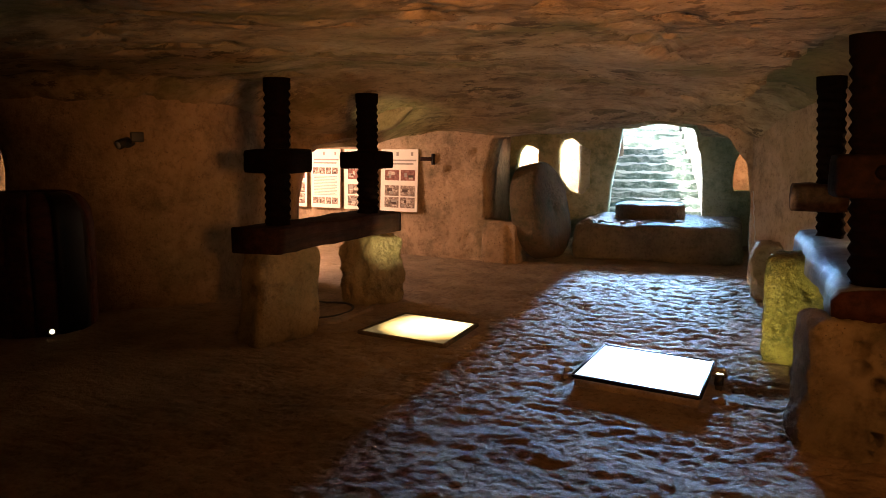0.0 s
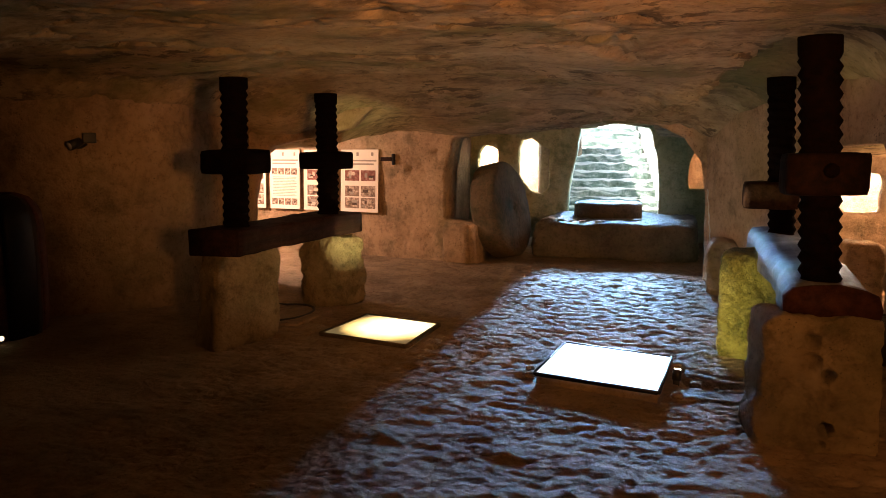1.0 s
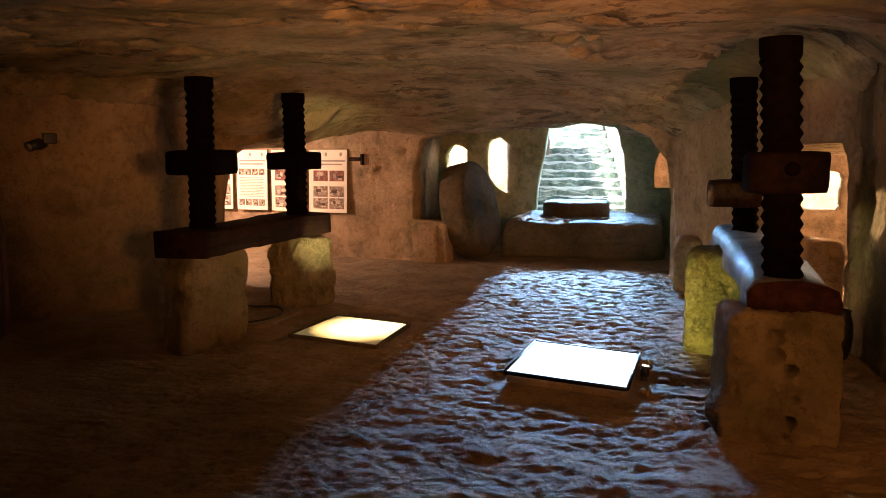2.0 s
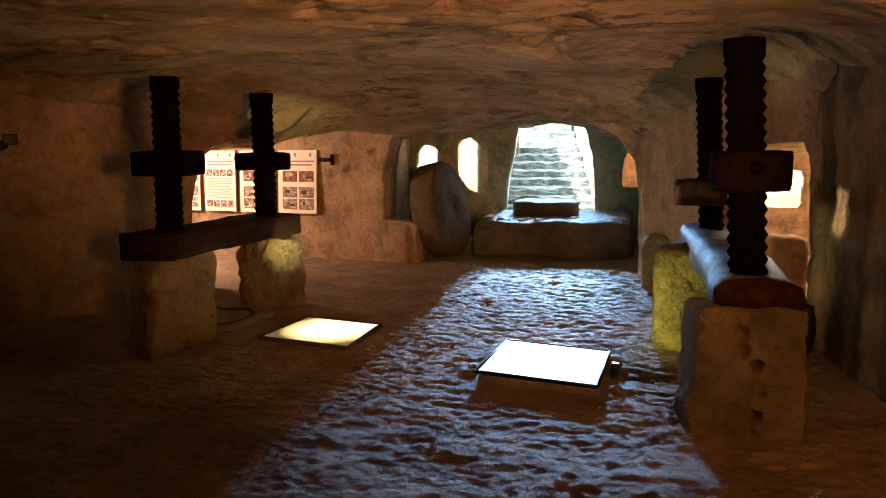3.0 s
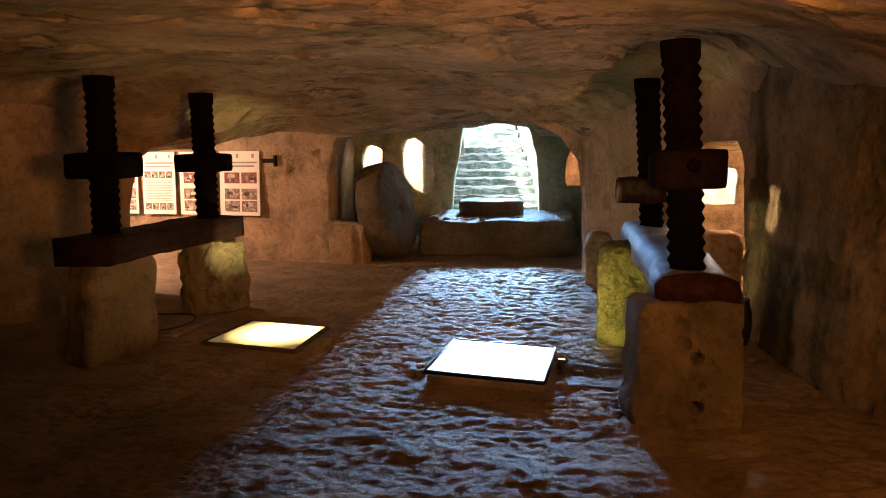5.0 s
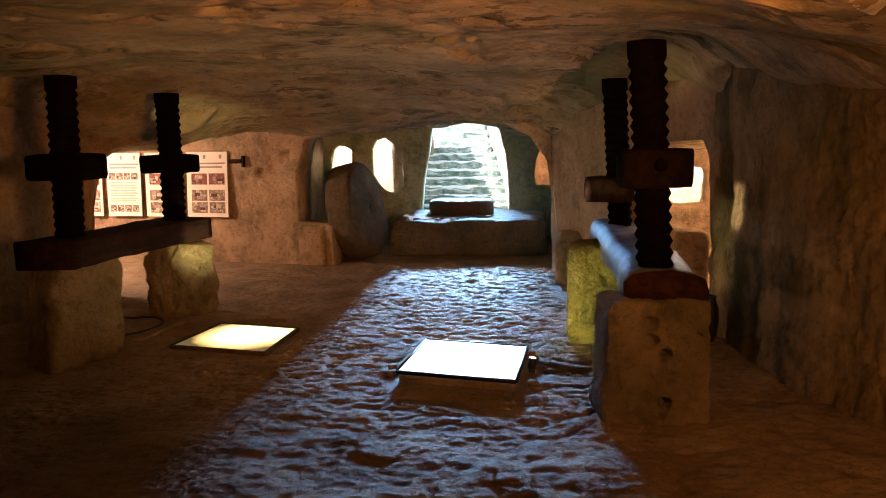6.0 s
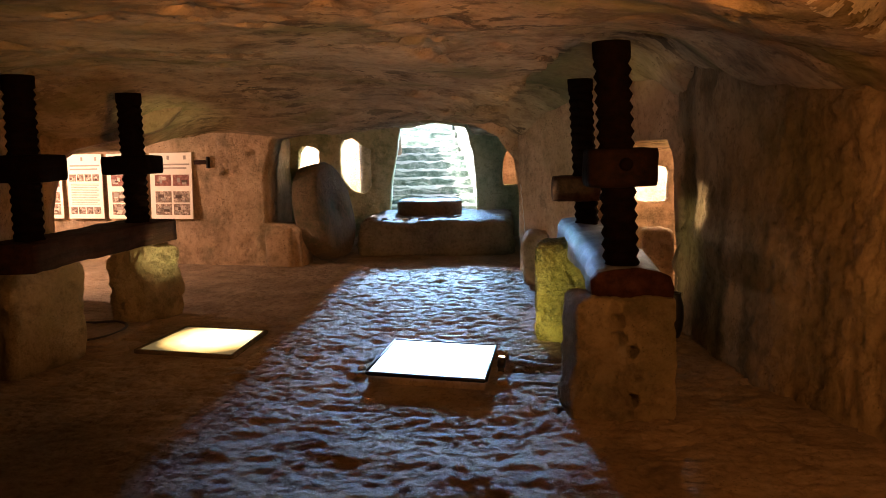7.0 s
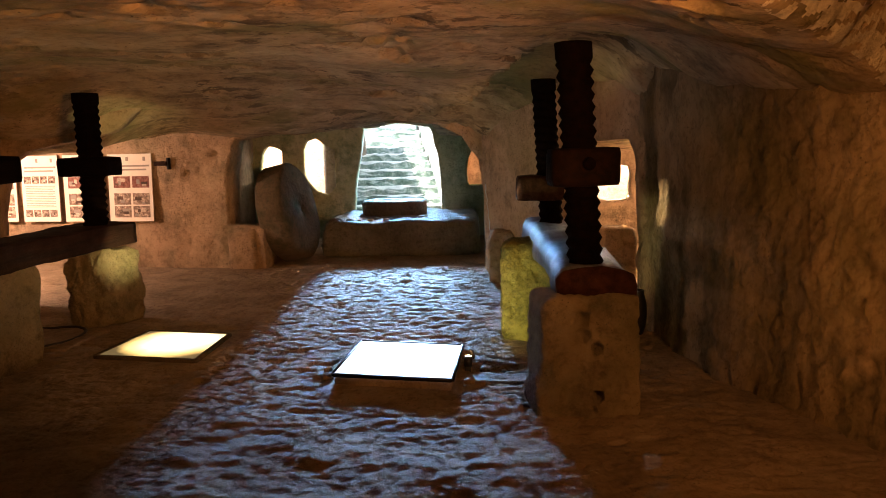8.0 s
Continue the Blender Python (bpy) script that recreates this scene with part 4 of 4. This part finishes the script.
# big wooden vat by the left-hand wall, with a rounded shoulder and one broad iron strap
vat = thing("wooden_vat", "dark reddish wooden vat with broad staves and an iron strap", "vat", "", (-5.44, 4.30, 0))
RED = wood("red_brown_wood", (0.035, 0.010, 0.007), (0.13, 0.036, 0.024), 0.7)
SHOULDER = ((-0.03, 0.43), (0.08, 0.44), (0.5, 0.455), (0.86, 0.45), (0.98, 0.435), (1.05, 0.405), (1.11, 0.35), (1.14, 0.27))


def stave(a0, a1, out=0.0, thick=0.045):
    """One curved board of the vat between two angles; out: how far it stands proud."""
    bm = bmesh.new()
    rows = []
    for z, r in SHOULDER:
        ring = []
        for a, rr in ((a0, r - thick), (a0, r + out - 0.004), (a0 * 0.8 + a1 * 0.2, r + out), (a0 * 0.2 + a1 * 0.8, r + out), (a1, r + out - 0.004), (a1, r - thick)):
            ring.append(bm.verts.new((rr * math.cos(a), rr * math.sin(a), z)))
        rows.append(ring)
    for r, q in zip(rows, rows[1:]):
        for k in range(6):
            bm.faces.new((r[k], r[(k + 1) % 6], q[(k + 1) % 6], q[k]))
    bm.faces.new(rows[0])
    bm.faces.new(rows[-1])
    return bm


for k in range(16):
    a = 2 * math.pi * k / 16
    part("stave", stave(a + 0.008, a + 2 * math.pi / 16 - 0.008), RED, vat)
part("strap", stave(radians(-22), radians(16), 0.012), IRON, vat, "broad dark iron strap")
part("lid", cylinder(0.27, 0.03, 36), RED, vat).location = (0, 0, 1.09)

# small lamp on the floor, added for the glint by the vat
lamp = thing("floor_spotlight", "small spotlight added for the glint at the foot of the vat", "spotlight", "", (-5.10, 4.06, floor_height(-5.10, 4.06)))
body = cylinder(0.026, 0.07, 16)
bmesh.ops.transform(body, matrix=pose(0.03, 0, 0.035, 80, 0, 70), verts=body.verts)
part("housing", body, BLACK, lamp)
part("stand", box(0.0, -0.02, -0.03, 0.05, 0.02, 0.02, 0.004), BLACK, lamp)
face = cylinder(0.02, 0.006, 16)
bmesh.ops.transform(face, matrix=pose(0.03, 0, 0.035, 80, 0, 70) @ pose(0, 0, 0.068), verts=face.verts)
part("lens", face, glow("glint_lens", (1.0, 0.80, 0.45), 0.6, 0.9), lamp)
